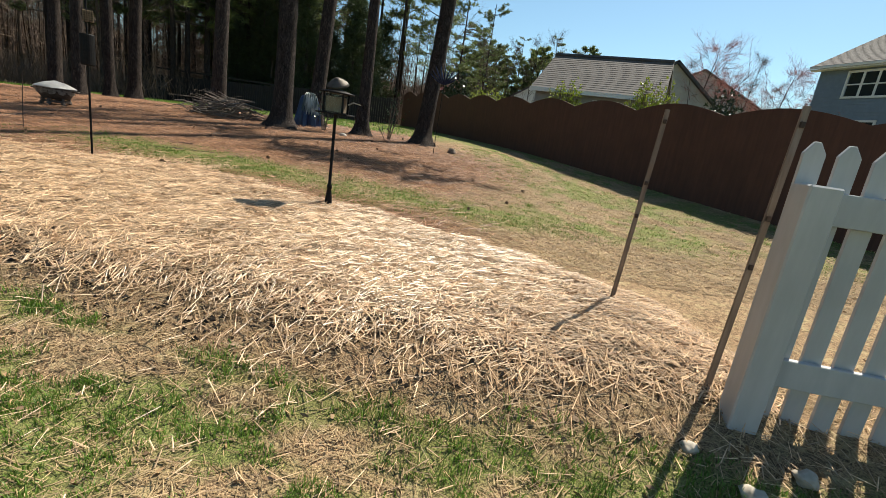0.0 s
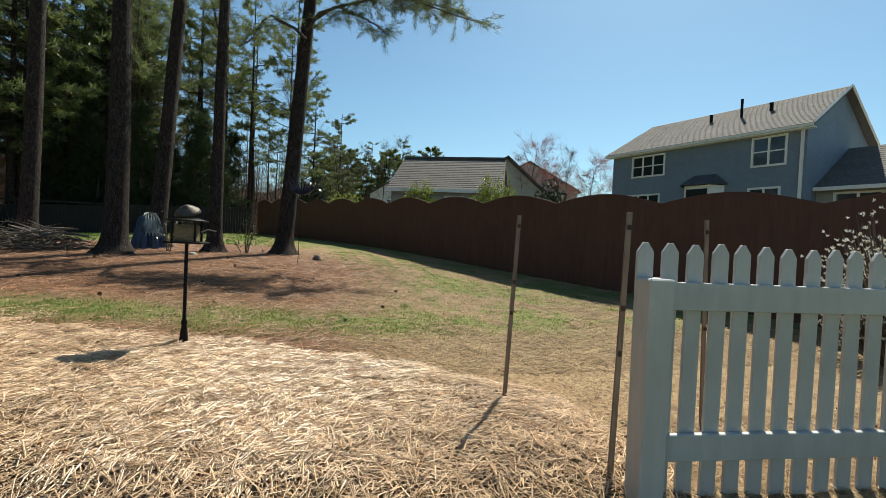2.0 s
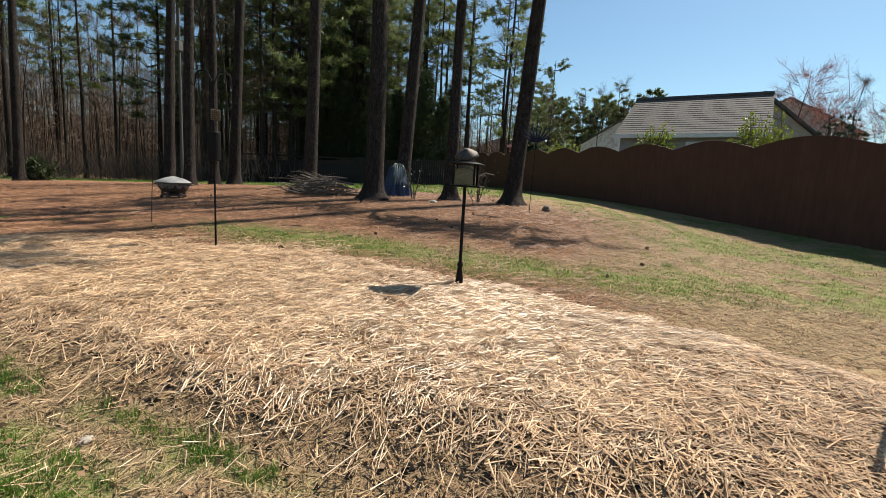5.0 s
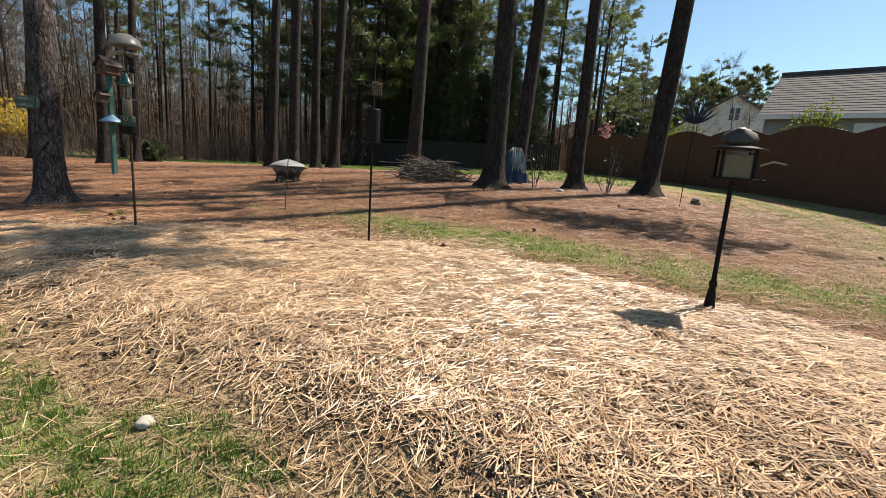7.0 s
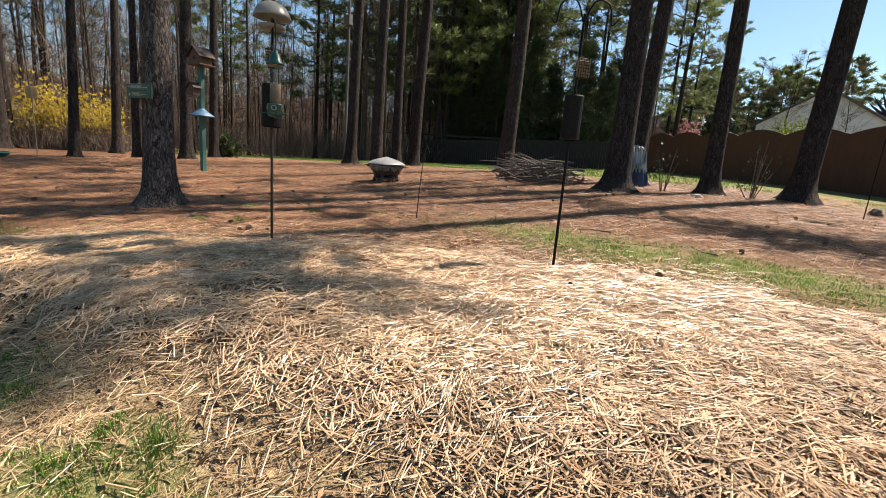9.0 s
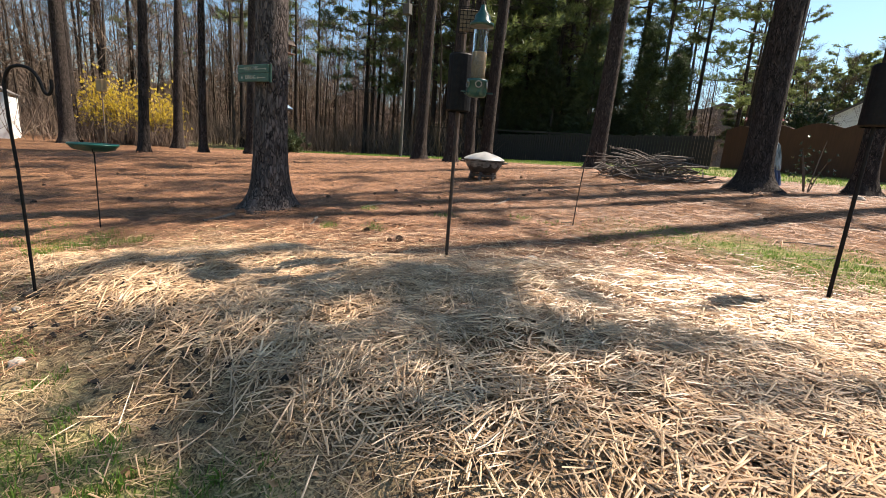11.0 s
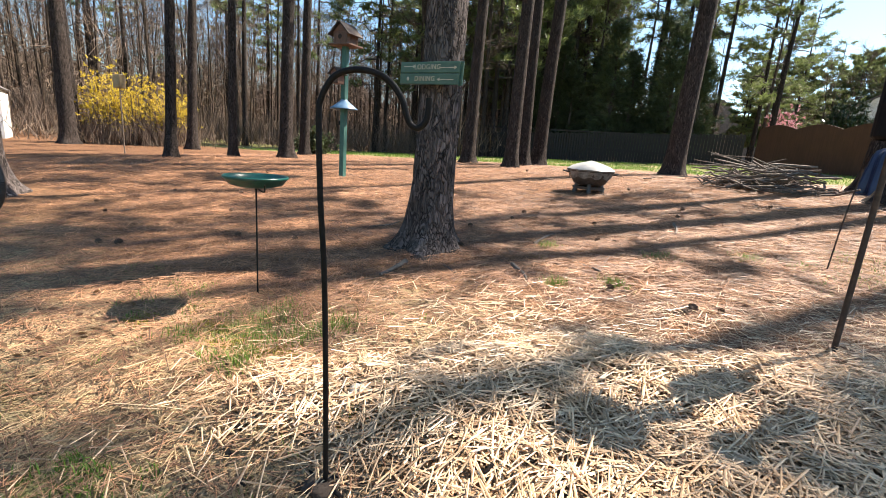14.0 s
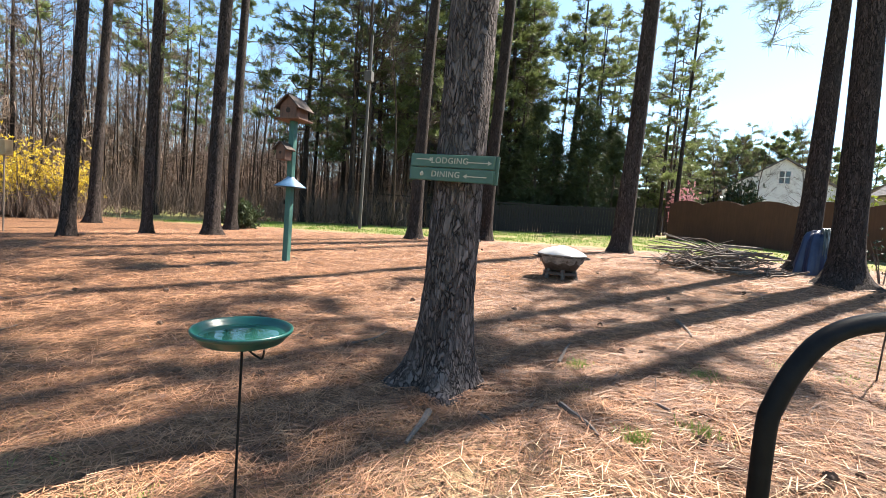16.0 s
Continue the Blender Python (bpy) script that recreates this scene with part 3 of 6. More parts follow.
def blue_house():
    yaw = math.degrees(math.atan2(17.56 - 27.91, 20.93 - 17.46))
    house = thing("house", (17.46, 27.91, 1.4), "two-storey blue-grey sided house with grey shingle roof", "house", turn=yaw)
    L, D, E, R = 10.9, 7.0, 6.27, 8.7
    g = Geo()
    siding(g, 0, L, 0, E, 0)
    part("wall_siding", g, SIDING, house)
    for lo, hi in (((0, 0.0, 0), (L, 0.2, E)), ((0, 0.2, 0), (0.2, D - 0.2, E)), ((0, D - 0.2, 0), (L, D, E)), ((L - 0.2, 0.2, 0), (L, D - 0.2, E))):
        g = Geo()
        g.box(lo, hi)
        part("wall", g, SIDING, house)
    g = Geo()
    g.add([(L, 0, E), (L, D, E), (L, D / 2, R - 0.1), (L - 0.15, 0, E), (L - 0.15, D, E), (L - 0.15, D / 2, R - 0.1)], [(0, 1, 2), (5, 4, 3), (0, 3, 4, 1), (1, 4, 5, 2), (2, 5, 3, 0)])
    part("gable_wall", g, SIDING, house)
    g = Geo()
    o = 0.35
    roof_slab(g, (-o, -o, E), (L + o, -o, E), (L + o, D / 2, R), (0.3, D / 2, R), rows=26)
    roof_slab(g, (L + o, D + o, E), (-o, D + o, E), (0.3, D / 2, R), (L + o, D / 2, R))
    g.add([(-o, D + o, E), (-o, -o, E), (0.3, D / 2, R)], [(0, 1, 2)])
    part("roof", g, SHINGLE, house)
    g = Geo()
    g.box((-o, -o - 0.08, E - 0.15), (L + o, -o - 0.02, E - 0.03))
    g.box((-o, -o - 0.02, E - 0.22), (L + o, 0.0, E - 0.16))
    part("gutter", g, TRIM, house, "white gutter and soffit")
    g = Geo()
    for a, bb in (((L + o, -o, E), (L + o, D / 2, R)), ((L + o, D / 2, R), (L + o, D + o, E))):
        g.tube([a, bb], [0.07, 0.07], 4)
    part("fascia", g, TRIM, house)
    g = Geo()
    g.box((L - 0.22, -0.12, 0), (L - 0.1, -0.02, E - 0.2))
    part("downpipe", g, TRIM, house)
    for x, z, w, h, k in ((2.63, 5.28, 2.1, 1.15, 3), (9.33, 5.26, 1.4, 1.3, 2), (2.4, 2.8, 2.1, 1.3, 3), (9.2, 2.75, 1.3, 1.3, 2)):
        window_unit(house, x, z, w, h, k)
    bay = Geo()
    bay.add([(5.1, 0, 2.0), (5.5, -0.7, 2.0), (6.9, -0.7, 2.0), (7.3, 0, 2.0), (5.1, 0, 3.75), (5.5, -0.7, 3.75), (6.9, -0.7, 3.75), (7.3, 0, 3.75)], [(0, 1, 5, 4), (1, 2, 6, 5), (2, 3, 7, 6), (4, 5, 6, 7)])
    bay_ob = part("bay_window", bay, TRIM, house, "white trimmed bay window with dark hipped roof")
    p = Geo()
    p.box((5.62, -0.74, 2.4), (6.78, -0.71, 3.55))
    part("pane", p, PANE, bay_ob)
    p = Geo()
    p.add([(4.9, 0, 3.78), (5.35, -0.95, 3.78), (7.05, -0.95, 3.78), (7.5, 0, 3.78), (5.6, 0, 4.4), (6.8, 0, 4.4)], [(0, 1, 4), (1, 2, 5, 4), (2, 3, 5), (0, 3, 2, 1)])
    part("bay_roof", p, DARKSHINGLE, bay_ob)
    for x, y, h, r in ((6.9, 2.0, 0.95, 0.07), (5.1, 2.2, 0.35, 0.09), (8.3, 2.2, 0.35, 0.09)):
        g = Geo()
        z = E + (R - E) * (y + o) / (D / 2 + o)
        g.tube([(x, y, z - 0.1), (x, y, z + h), (x, y, z + h + 0.06)], [r, r, r * 1.3], 10)
        part("roof_vent", g, BLACKMETAL, house)
    g = Geo()
    g.box((L, 1.2, 0), (L + 9, 8.0, 3.4))
    siding(g, L, L + 9, 0, 3.4, 1.2)
    wing = part("garage_wing", g, TANSIDING, house, "lower tan wing with grey roof")
    g = Geo()
    roof_slab(g, (L + 0.02, 0.8, 3.4), (L + 9.3, 0.8, 3.4), (L + 9.3, 4.6, 5.8), (L + 0.02, 4.6, 5.8), rows=18)
    part("wing_roof", g, SHINGLE, wing)
    g = Geo()
    g.box((L + 0.05, 0.7, 3.25), (L + 9.3, 0.8, 3.42))
    part("wing_gutter", g, TRIM, wing)
    window_unit(house, L + 1.6, 2.5, 1.6, 1.2, 2, 1.18)


blue_house()


def small_house():
    yaw = math.degrees(math.atan2(-1.74, 4.29))
    house = thing("outbuilding", (1.67, 18.3, 1.1), "low grey outbuilding with coursed shingle roof", "shed", turn=yaw)
    L, D, E, R = 4.63, 4.4, 2.45, 3.98
    g = Geo()
    g.box((0.15, 0.25, 0), (L - 0.15, D - 0.25, E))
    siding(g, 0.15, L - 0.15, 0, E, 0.25)
    part("wall", g, TANSIDING, house)
    for x0, x1 in ((0.15, 0.25), (L - 0.25, L - 0.15)):
        g = Geo()
        g.add([(x1, 0.25, E), (x1, D - 0.25, E), (x1, D / 2, R - 0.1), (x0, 0.25, E), (x0, D - 0.25, E), (x0, D / 2, R - 0.1)], [(0, 1, 2), (5, 4, 3), (0, 3, 4, 1), (1, 4, 5, 2), (2, 5, 3, 0)])
        part("gable", g, TANSIDING, house)
    g = Geo()
    roof_slab(g, (0, 0, E), (L, 0, E), (L - 0.1, D / 2, R), (0.1, D / 2, R), 0.1, rows=17)
    roof_slab(g, (L, D, E), (0, D, E), (0.1, D / 2, R), (L - 0.1, D / 2, R), 0.1, rows=17)
    part("roof", g, SHINGLE, house)
    g = Geo()
    g.tube([(0.1, D / 2, R + 0.03), (L - 0.1, D / 2, R + 0.03)], [0.07, 0.07], 5)
    part("ridge_cap", g, DARKSHINGLE, house)
    g = Geo()
    g.box((-0.02, -0.06, E - 0.14), (L + 0.02, 0.0, E + 0.0))
    part("fascia", g, TRIM, house)
    g = Geo()
    g.box((2.3, 0.18, 1.3), (3.1, 0.235, 2.2))
    part("window", g, TRIM, house)


small_house()


def gable_house(x, y, z, yaw, L, D, E, R, wall, roof, label, windows):
    """A plain far house whose gable end faces local -y."""
    house = thing("house", (x, y, z), label, "house", "houses beyond the fence", turn=yaw)
    g = Geo()
    g.box((0, 0, 0), (L, D, E))
    siding(g, 0, L, 0, E, -0.002, 0.2)
    part("wall", g, wall, house)
    for y0, y1 in ((0, 0.15), (D - 0.15, D)):
        g = Geo()
        g.add([(0, y0, E), (L, y0, E), (L / 2, y0, R), (0, y1, E), (L, y1, E), (L / 2, y1, R)], [(0, 1, 2), (5, 4, 3), (0, 3, 4, 1), (1, 4, 5, 2), (2, 5, 3, 0)])
        part("gable", g, wall, house)
    g = Geo()
    k = 0.4 * (R - E) / (L / 2)
    roof_slab(g, (-0.4, D + 0.3, E - k), (-0.4, -0.3, E - k), (L / 2, -0.3, R + 0.05), (L / 2, D + 0.3, R + 0.05), 0.15, rows=20)
    roof_slab(g, (L + 0.4, -0.3, E - k), (L + 0.4, D + 0.3, E - k), (L / 2, D + 0.3, R + 0.05), (L / 2, -0.3, R + 0.05), 0.15, rows=20)
    part("roof", g, roof, house)
    for wx, wz, w, h in windows:
        window_unit(house, wx, wz, w, h, 2, -0.03)
    return house


gable_house(2.5, 53.0, 1.3, -8, 9.5, 12, 5.2, 8.2, WHITESIDING, SHINGLE, "white two-storey house with gable end and small windows", ((4.8, 6.4, 0.9, 1.1), (7.3, 3.8, 1.0, 1.3), (2.4, 3.8, 1.0, 1.3)))
gable_house(14.5, 50.0, 1.5, -14, 11, 10, 6.2, 9.2, TANSIDING, SHINGLE, "cream two-storey house with shuttered windows", ((2.5, 5.0, 1.0, 1.4), (8.0, 5.0, 1.0, 1.4), (2.5, 2.2, 1.0, 1.4)))
gable_house(8.2, 31.5, 1.8, 0, 6.0, 8, 3.6, 5.9, TANSIDING, DARKSHINGLE, "tan house with steep dark gable roof", ())


# ---- trees ----


def tufts(geo, at, way, count, length, width, open_, rng):
    """Brushes of thin three-cornered needles or leaves round each way."""
    at, way = np.asarray(at), np.asarray(way)
    n = len(at)
    p = np.repeat(at, count, 0)
    d = np.repeat(way, count, 0)
    d = d / (np.linalg.norm(d, axis=1)[:, None] + 1e-9)
    r = rng.normal(size=(n * count, 3)) * open_
    d = d + r
    d /= np.linalg.norm(d, axis=1)[:, None] + 1e-9
    side = np.cross(d, rng.normal(size=d.shape))
    side /= np.linalg.norm(side, axis=1)[:, None] + 1e-9
    ln = (length * rng.uniform(0.7, 1.2, n * count))[:, None]
    p = p + rng.normal(size=p.shape) * length * 0.15
    v = np.stack([p - side * width / 2, p + side * width / 2, p + d * ln], 1).reshape(-1, 3)
    geo.add(v, np.arange(len(v)).reshape(-1, 3))


def pine_crown(seed, height, base, reach, whorls, count=13, length=0.26, width=0.012, sub=(4, 7), open_=0.55):
    """Limbs and needles of one pine, with the trunk's foot at 0,0,0."""
    rng = np.random.RandomState(seed)
    limbs, green = Geo(), Geo()
    at, way = [], []
    for i in range(whorls):
        f = (i + rng.uniform(0, 0.8)) / whorls
        z = base + (height - base) * f
        for _ in range(rng.randint(2, 4)):
            a = rng.uniform(0, 6.28)
            ln = reach * (0.35 + 0.65 * math.sin(math.pi * min(0.15 + 0.85 * f, 1.0)) ** 0.8) * rng.uniform(0.6, 1.15)
            out = np.array([math.cos(a), math.sin(a), 0.0])
            s = np.linspace(0, 1, 6)
            pts = np.array([0, 0, z]) + out * (ln * s)[:, None] + np.array([0, 0, 1.0]) * (ln * (0.12 + 0.3 * f) * s ** 1.5 - 0.25 * (1 - f) * s * s * ln)[:, None]
            pts[1:-1] += rng.normal(size=(4, 3)) * 0.06 * ln
            r0 = 0.02 + 0.012 * ln
            limbs.tube(pts, np.linspace(r0, 0.008, 6), 4, False)
            for k in range(rng.randint(*sub)):
                u = rng.uniform(0.35, 1.0)
                j = min(int(u * 5), 4)
                p = pts[j] + (pts[j + 1] - pts[j]) * (u * 5 - j)
                b = rng.uniform(-1.1, 1.1)
                sd = np.array([math.cos(a + b), math.sin(a + b), rng.uniform(-0.1, 0.5)])
                sl = ln * rng.uniform(0.15, 0.34)
                q = p + sd * sl
                limbs.tube([p, q], [0.010, 0.004], 3, False)
                for w in (0.55, 0.8, 1.0):
                    at.append(p + sd * sl * w + rng.normal(size=3) * 0.05)
                    way.append(sd + np.array([0, 0, 0.35]))
    tufts(green, at, way, count, length, width, open_, rng)
    return limbs, green


def trunk_geo(height, r, lean, seed, fine, flare=1.0, bottom=-0.15):
    """A tapered trunk with root flare and plated bark relief. lean: metres sideways at 8 m up."""
    rng = np.random.RandomState(seed)
    g = Geo()
    seg = 44 if fine else 16
    zs = np.concatenate([np.linspace(bottom, 0.9, 46 if fine else 9), np.linspace(0.9, 4.5, 110 if fine else 12)[1:], np.linspace(4.5, height, 16)[1:]])
    a = np.linspace(0, 2 * np.pi, seg, endpoint=False)
    ph = rng.uniform(0, 6.28, 4)
    rings = []
    for z in zs:
        rad = r * (1 - 0.8 * max(z, 0) / height) + flare * r * 0.85 * math.exp(-max(z, -0.05) / 0.17) + 0.12 * r * math.exp(-max(z, 0) / 0.8)
        lobes = 1 + (0.16 * np.sin(5 * a + ph[0]) + 0.10 * np.sin(3 * a + ph[1])) * math.exp(-max(z, 0) / 0.25) + 0.02 * np.sin(2 * a + ph[2] + z * 0.7)
        if fine:
            lobes = lobes + np.array([0.05 * noise.noise((math.cos(k) * 3.4, math.sin(k) * 3.4, z * 4.0 + seed)) + 0.045 * abs(noise.noise((math.cos(k) * 7, math.sin(k) * 7, z * 6.5 + seed))) for k in a])
        wob = 0.05 * math.sin(z * 0.45 + ph[3])
        cx, cy = lean[0] * z / 8 + wob * 0.6 * min(z, 4) / 4, lean[1] * z / 8
        rings.append(np.stack([cx + rad * lobes * np.cos(a), cy + rad * lobes * np.sin(a), np.full(seg, z)], 1))
    g.grid(np.array(rings), wrap=True)
    return g


# the last four crowns have seed and density picked for the shade they throw
CROWNS = []
for _seed, _h, _b, _r, _w, _n, _q in ((20, 21, 10.5, 2.6, 15, 10, 0.033), (21, 23, 12.5, 2.8, 14, 10, 0.033), (22, 20, 10.5, 2.8, 14, 10, 0.033), (147, 25, 15.0, 2.6, 12, 7, 0.026), (134, 23, 13.0, 2.8, 13, 14, 0.04), (188, 22, 11.0, 2.7, 13, 14, 0.04), (187, 22, 11.0, 2.7, 13, 7, 0.026)):
    _l, _g = pine_crown(_seed, _h, _b, _r * 1.15, _w, _n, 0.34, _q, (4, 8))
    _ml, _mg = _l.mesh("branchwork"), _g.mesh("crown")
    _ml.materials.append(LIMB)
    _mg.materials.append(NEEDLES)
    CROWNS.append((_ml, _mg))


def pine(x, y, diam, lean, k, label, fine=False, turn=0.0, high=21.5):
    tree = thing("pine_tree", on_ground(x, y), label, "tree", "pine trees of the grove")
    part("trunk", trunk_geo(high, diam / 2, lean, int(x * 13 + y * 7) % 997, fine, 1.0 if fine or y > 11.6 and x > -6 else 0.55), SUNLITBARK if fine else SHADEDBARK, tree, smooth=True)
    for name, me in zip(("branchwork", "crown"), CROWNS[k]):
        ob = part(name, me, None, tree)
        ob.matrix_basis = Matrix.Translation((lean[0] * 1.6, lean[1] * 1.6, 0)) @ Matrix.Rotation(radians(turn), 4, "Z")
    return tree


PLAIN = "tall pine with straight furrowed trunk and high crown"
tree_a = pine(-1.46, 13.35, 0.44, (0.51, 0.5), 3, "tall pine leaning slightly, beside the brown fence", turn=60, high=25)
tree_b = pine(-4.86, 11.7, 0.46, (-0.10, 0.3), 4, "thick dark pine with a tarp bundle at its foot", turn=180)
tree_d = pine(-4.75, 13.6, 0.42, (0.34, 0.6), 5, PLAIN, turn=120)
for _x, _y, _d, _l, _k, _turn in (
        (-3.12, 12.96, 0.33, (0.02, 0.33), 6, 60), (-8.22, 14.47, 0.44, (0.2, 0.0), 1, 300),
        (-19.1, 8.9, 0.25, (0.02, 0.38), 2, 77), (-23.9, 12.7, 0.33, (0.16, 0.22), 0, 130), (-18.9, 10.5, 0.215, (0.0, 0.13), 1, 222),
        (-17.97, 11.5, 0.35, (0.03, 0.17), 2, 310), (-19.15, 13.4, 0.30, (-0.05, 0.29), 0, 20), (-13.66, 14.4, 0.36, (-0.02, 0.38), 1, 160),
        (-12.0, 13.48, 0.34, (0.01, 0.2), 2, 250), (-12.09, 14.76, 0.31, (-0.2, 0.17), 0, 280), (-11.91, 15.6, 0.40, (0.12, 0.26), 1, 45),
        (-27.8, 10.6, 0.50, (-0.1, 0), 2, 180), (-28.6, 11.2, 0.34, (-0.3, 0), 1, 90)):
    pine(_x, _y, _d, _l, _k, PLAIN, turn=_turn)
sign_tree = pine(-9.77, 5.34, 0.335, (0.08, 0.14), 1, "big pine with plated bark and flared roots holding a sign", fine=True, turn=15)
pine(-15.5, 4.3, 0.42, (-0.15, 0.1), 0, "pale sunlit pine trunk with coarse plated bark", fine=True, turn=215)


def side_or_shade_branch(tree, at, tip, seed, sprays, wide=0.013):
    """A side branch with needles on a named tree: drooping and low, or high and added for shade."""
    rng = np.random.RandomState(seed)
    limbs, green = Geo(), Geo()
    at, tip = np.array(at, float), np.array(tip, float)
    s = np.linspace(0, 1, 7)
    pts = at + (tip - at) * s[:, None] + np.array([0, 0, 0.6]) * np.sin(np.pi * s)[:, None] + rng.normal(size=(7, 3)) * 0.08
    limbs.tube(pts, np.linspace(0.05, 0.012, 7), 5, False)
    p, w = [], []
    for k in range(sprays):
        u = rng.uniform(0.3, 1.0)
        q = at + (tip - at) * u + np.array([0, 0, 0.6 * math.sin(math.pi * u)])
        d = rng.normal(size=3) * np.array([1, 1, 0.5])
        d /= np.linalg.norm(d)
        e = q + d * rng.uniform(0.25, 0.8)
        limbs.tube([q, e], [0.008, 0.004], 3, False)
        for f in (0.6, 0.8, 1.0):
            p.append(q + (e - q) * f)
            w.append(d)
    tufts(green, p, w, 14, 0.22, wide, 0.7, rng)
    part("low_limb", limbs, LIMB, tree)
    part("low_needles", green, NEEDLES, tree)


side_or_shade_branch(tree_a, (0.45, 0.0, 6.5), (5.2, -0.4, 6.9), 3, 120)
side_or_shade_branch(tree_a, (0.45, 0.0, 6.9), (4.4, 0.9, 7.5), 5, 100)
side_or_shade_branch(tree_a, (0.45, 0.0, 6.2), (2.6, -0.7, 6.0), 6, 50)
side_or_shade_branch(tree_a, (0.4, 0.0, 6.0), (-1.4, 0.3, 5.6), 9, 45)
# two unseen high limbs, added to throw a shade patch on the bed front
side_or_shade_branch(tree_a, (0.95, 0.0, 14.2), (2.9, 0.2, 14.9), 21, 45, 0.04)
side_or_shade_branch(tree_a, (0.95, 0.0, 14.8), (2.3, -0.6, 15.4), 22, 30, 0.04)
side_or_shade_branch(tree_d, (0.1, 0.1, 9.0), (-0.9, 0.5, 4.7), 8, 90)
side_or_shade_branch(tree_d, (0.1, 0.1, 8.4), (1.6, 0.3, 5.2), 11, 60)


def bare_tree_geo(seed, height, r, spread_, first=0.3):
    """A leafless tree: trunk, forked limbs, fine twigs."""
    rng = np.random.RandomState(seed)
    wood, twigs = Geo(), Geo()
    s = np.linspace(0, 1, 9)
    trunk = np.stack([np.cumsum(rng.normal(size=9) * 0.12) * s, np.cumsum(rng.normal(size=9) * 0.12) * s, -0.2 + (height + 0.2) * s], 1)
    wood.tube(trunk, r * (1 - 0.9 * s), 7, False)
    at, way = [], []
    for i in range(20):
        f = rng.uniform(first, 0.97)
        j = min(int(f * 8), 7)
        p = trunk[j] + (trunk[j + 1] - trunk[j]) * (f * 8 - j)
        a = rng.uniform(0, 6.28)
        ln = spread_ * (1.15 - f) * rng.uniform(0.7, 1.3)
        d = np.array([math.cos(a), math.sin(a), rng.uniform(0.5, 1.4)])
        pts = [p, p + d * ln * 0.5 + rng.normal(size=3) * 0.1 * ln, p + d * ln + np.array([0, 0, 0.25 * ln])]
        wood.tube(pts, [r * 0.34 * (1.1 - f), r * 0.2 * (1.1 - f), 0.008], 4, False)
        for k in range(5):
            u = rng.uniform(0.25, 1)
            q = np.array(pts[0]) + (np.array(pts[2]) - pts[0]) * u
            e = d + rng.normal(size=3) * 0.7
            m_ = ln * rng.uniform(0.2, 0.45)
            wood.tube([q, q + e * m_], [0.012, 0.005], 3, False)
            for w in (0.3, 0.6, 1.0):
                at.append(q + e * m_ * w)
                way.append(e)
    tufts(twigs, at, way, 5, 0.65, 0.012, 0.5, rng)
    return wood, twigs


def cedar_geo(seed, height, reach):
    rng = np.random.RandomState(seed)
    wood, green = Geo(), Geo()
    wood.tube([(0, 0, -0.2), (0.1, 0, height * 0.5), (0, 0.1, height)], [0.16, 0.1, 0.02], 7, False)
    at, way = [], []
    for i in range(150):
        f = rng.uniform(0.05, 1.0) ** 0.9
        z = height * f
        a = rng.uniform(0, 6.28)
        ln = reach * (1.05 - f) ** 0.7 * rng.uniform(0.5, 1.15)
        d = np.array([math.cos(a), math.sin(a), rng.uniform(-0.15, 0.45)])
        p = np.array([0, 0, z])
        if i % 3 == 0:
            wood.tube([p, p + d * ln], [0.025, 0.006], 3, False)
        for k in range(6):
            u = rng.uniform(0.35, 1.0)
            at.append(p + d * ln * u + rng.normal(size=3) * 0.16)
            way.append(d + np.array([0, 0, 0.3]))
    tufts(green, at, way, 10, 0.42, 0.055, 0.6, rng)
    return wood, green


def as_meshes(pair, names, mats):
    out = []
    for g, n, m in zip(pair, names, mats):
        me = g.mesh(n)
        me.materials.append(m)
        out.append(me)
    return out


def planted(name, meshes, x, y, scale, turn, label, category="tree", group="", lift=0.0):
    tree = thing(name, on_ground(x, y, lift), label, category, group, turn=turn)
    for me in meshes:
        ob = part(me.name.split(".")[0], me, None, tree)
        ob.scale = (scale, scale, scale)
    return tree


rng = random.Random(12)
cedar_kinds = [as_meshes(cedar_geo(s, h, r), ("trunk", "foliage"), (LIMB, CEDAR)) for s, h, r in ((1, 8.5, 2.0), (2, 7.5, 2.3), (3, 9.5, 1.9))]
for _i in range(10):
    planted("cedar_tree", cedar_kinds[_i % 3], -18.5 + _i * 1.15 + rng.uniform(-0.3, 0.3), 32.4 + rng.uniform(-0.7, 1.6), rng.uniform(0.66, 0.9), rng.uniform(0, 360), "dense dark evergreen cedar behind the dark fence", group="evergreen row")
for _i in range(6):
    planted("cedar_tree", cedar_kinds[(_i + 1) % 3], -19.0 + _i * 2.2 + rng.uniform(-0.4, 0.4), 35.2 + rng.uniform(-0.6, 1.4), rng.uniform(0.8, 0.95), rng.uniform(0, 360), "tall dark evergreen cedar in the second row", group="evergreen row")
bare_kinds = [as_meshes(bare_tree_geo(s, h, r, w, f), ("trunk", "crown"), (GREYBARK, TWIG)) for s, h, r, w, f in ((4, 15, 0.12, 3.0, 0.35), (5, 13, 0.09, 2.4, 0.3), (6, 17, 0.15, 3.4, 0.4), (9, 11, 0.07, 2.0, 0.2))]
mid_kinds = []
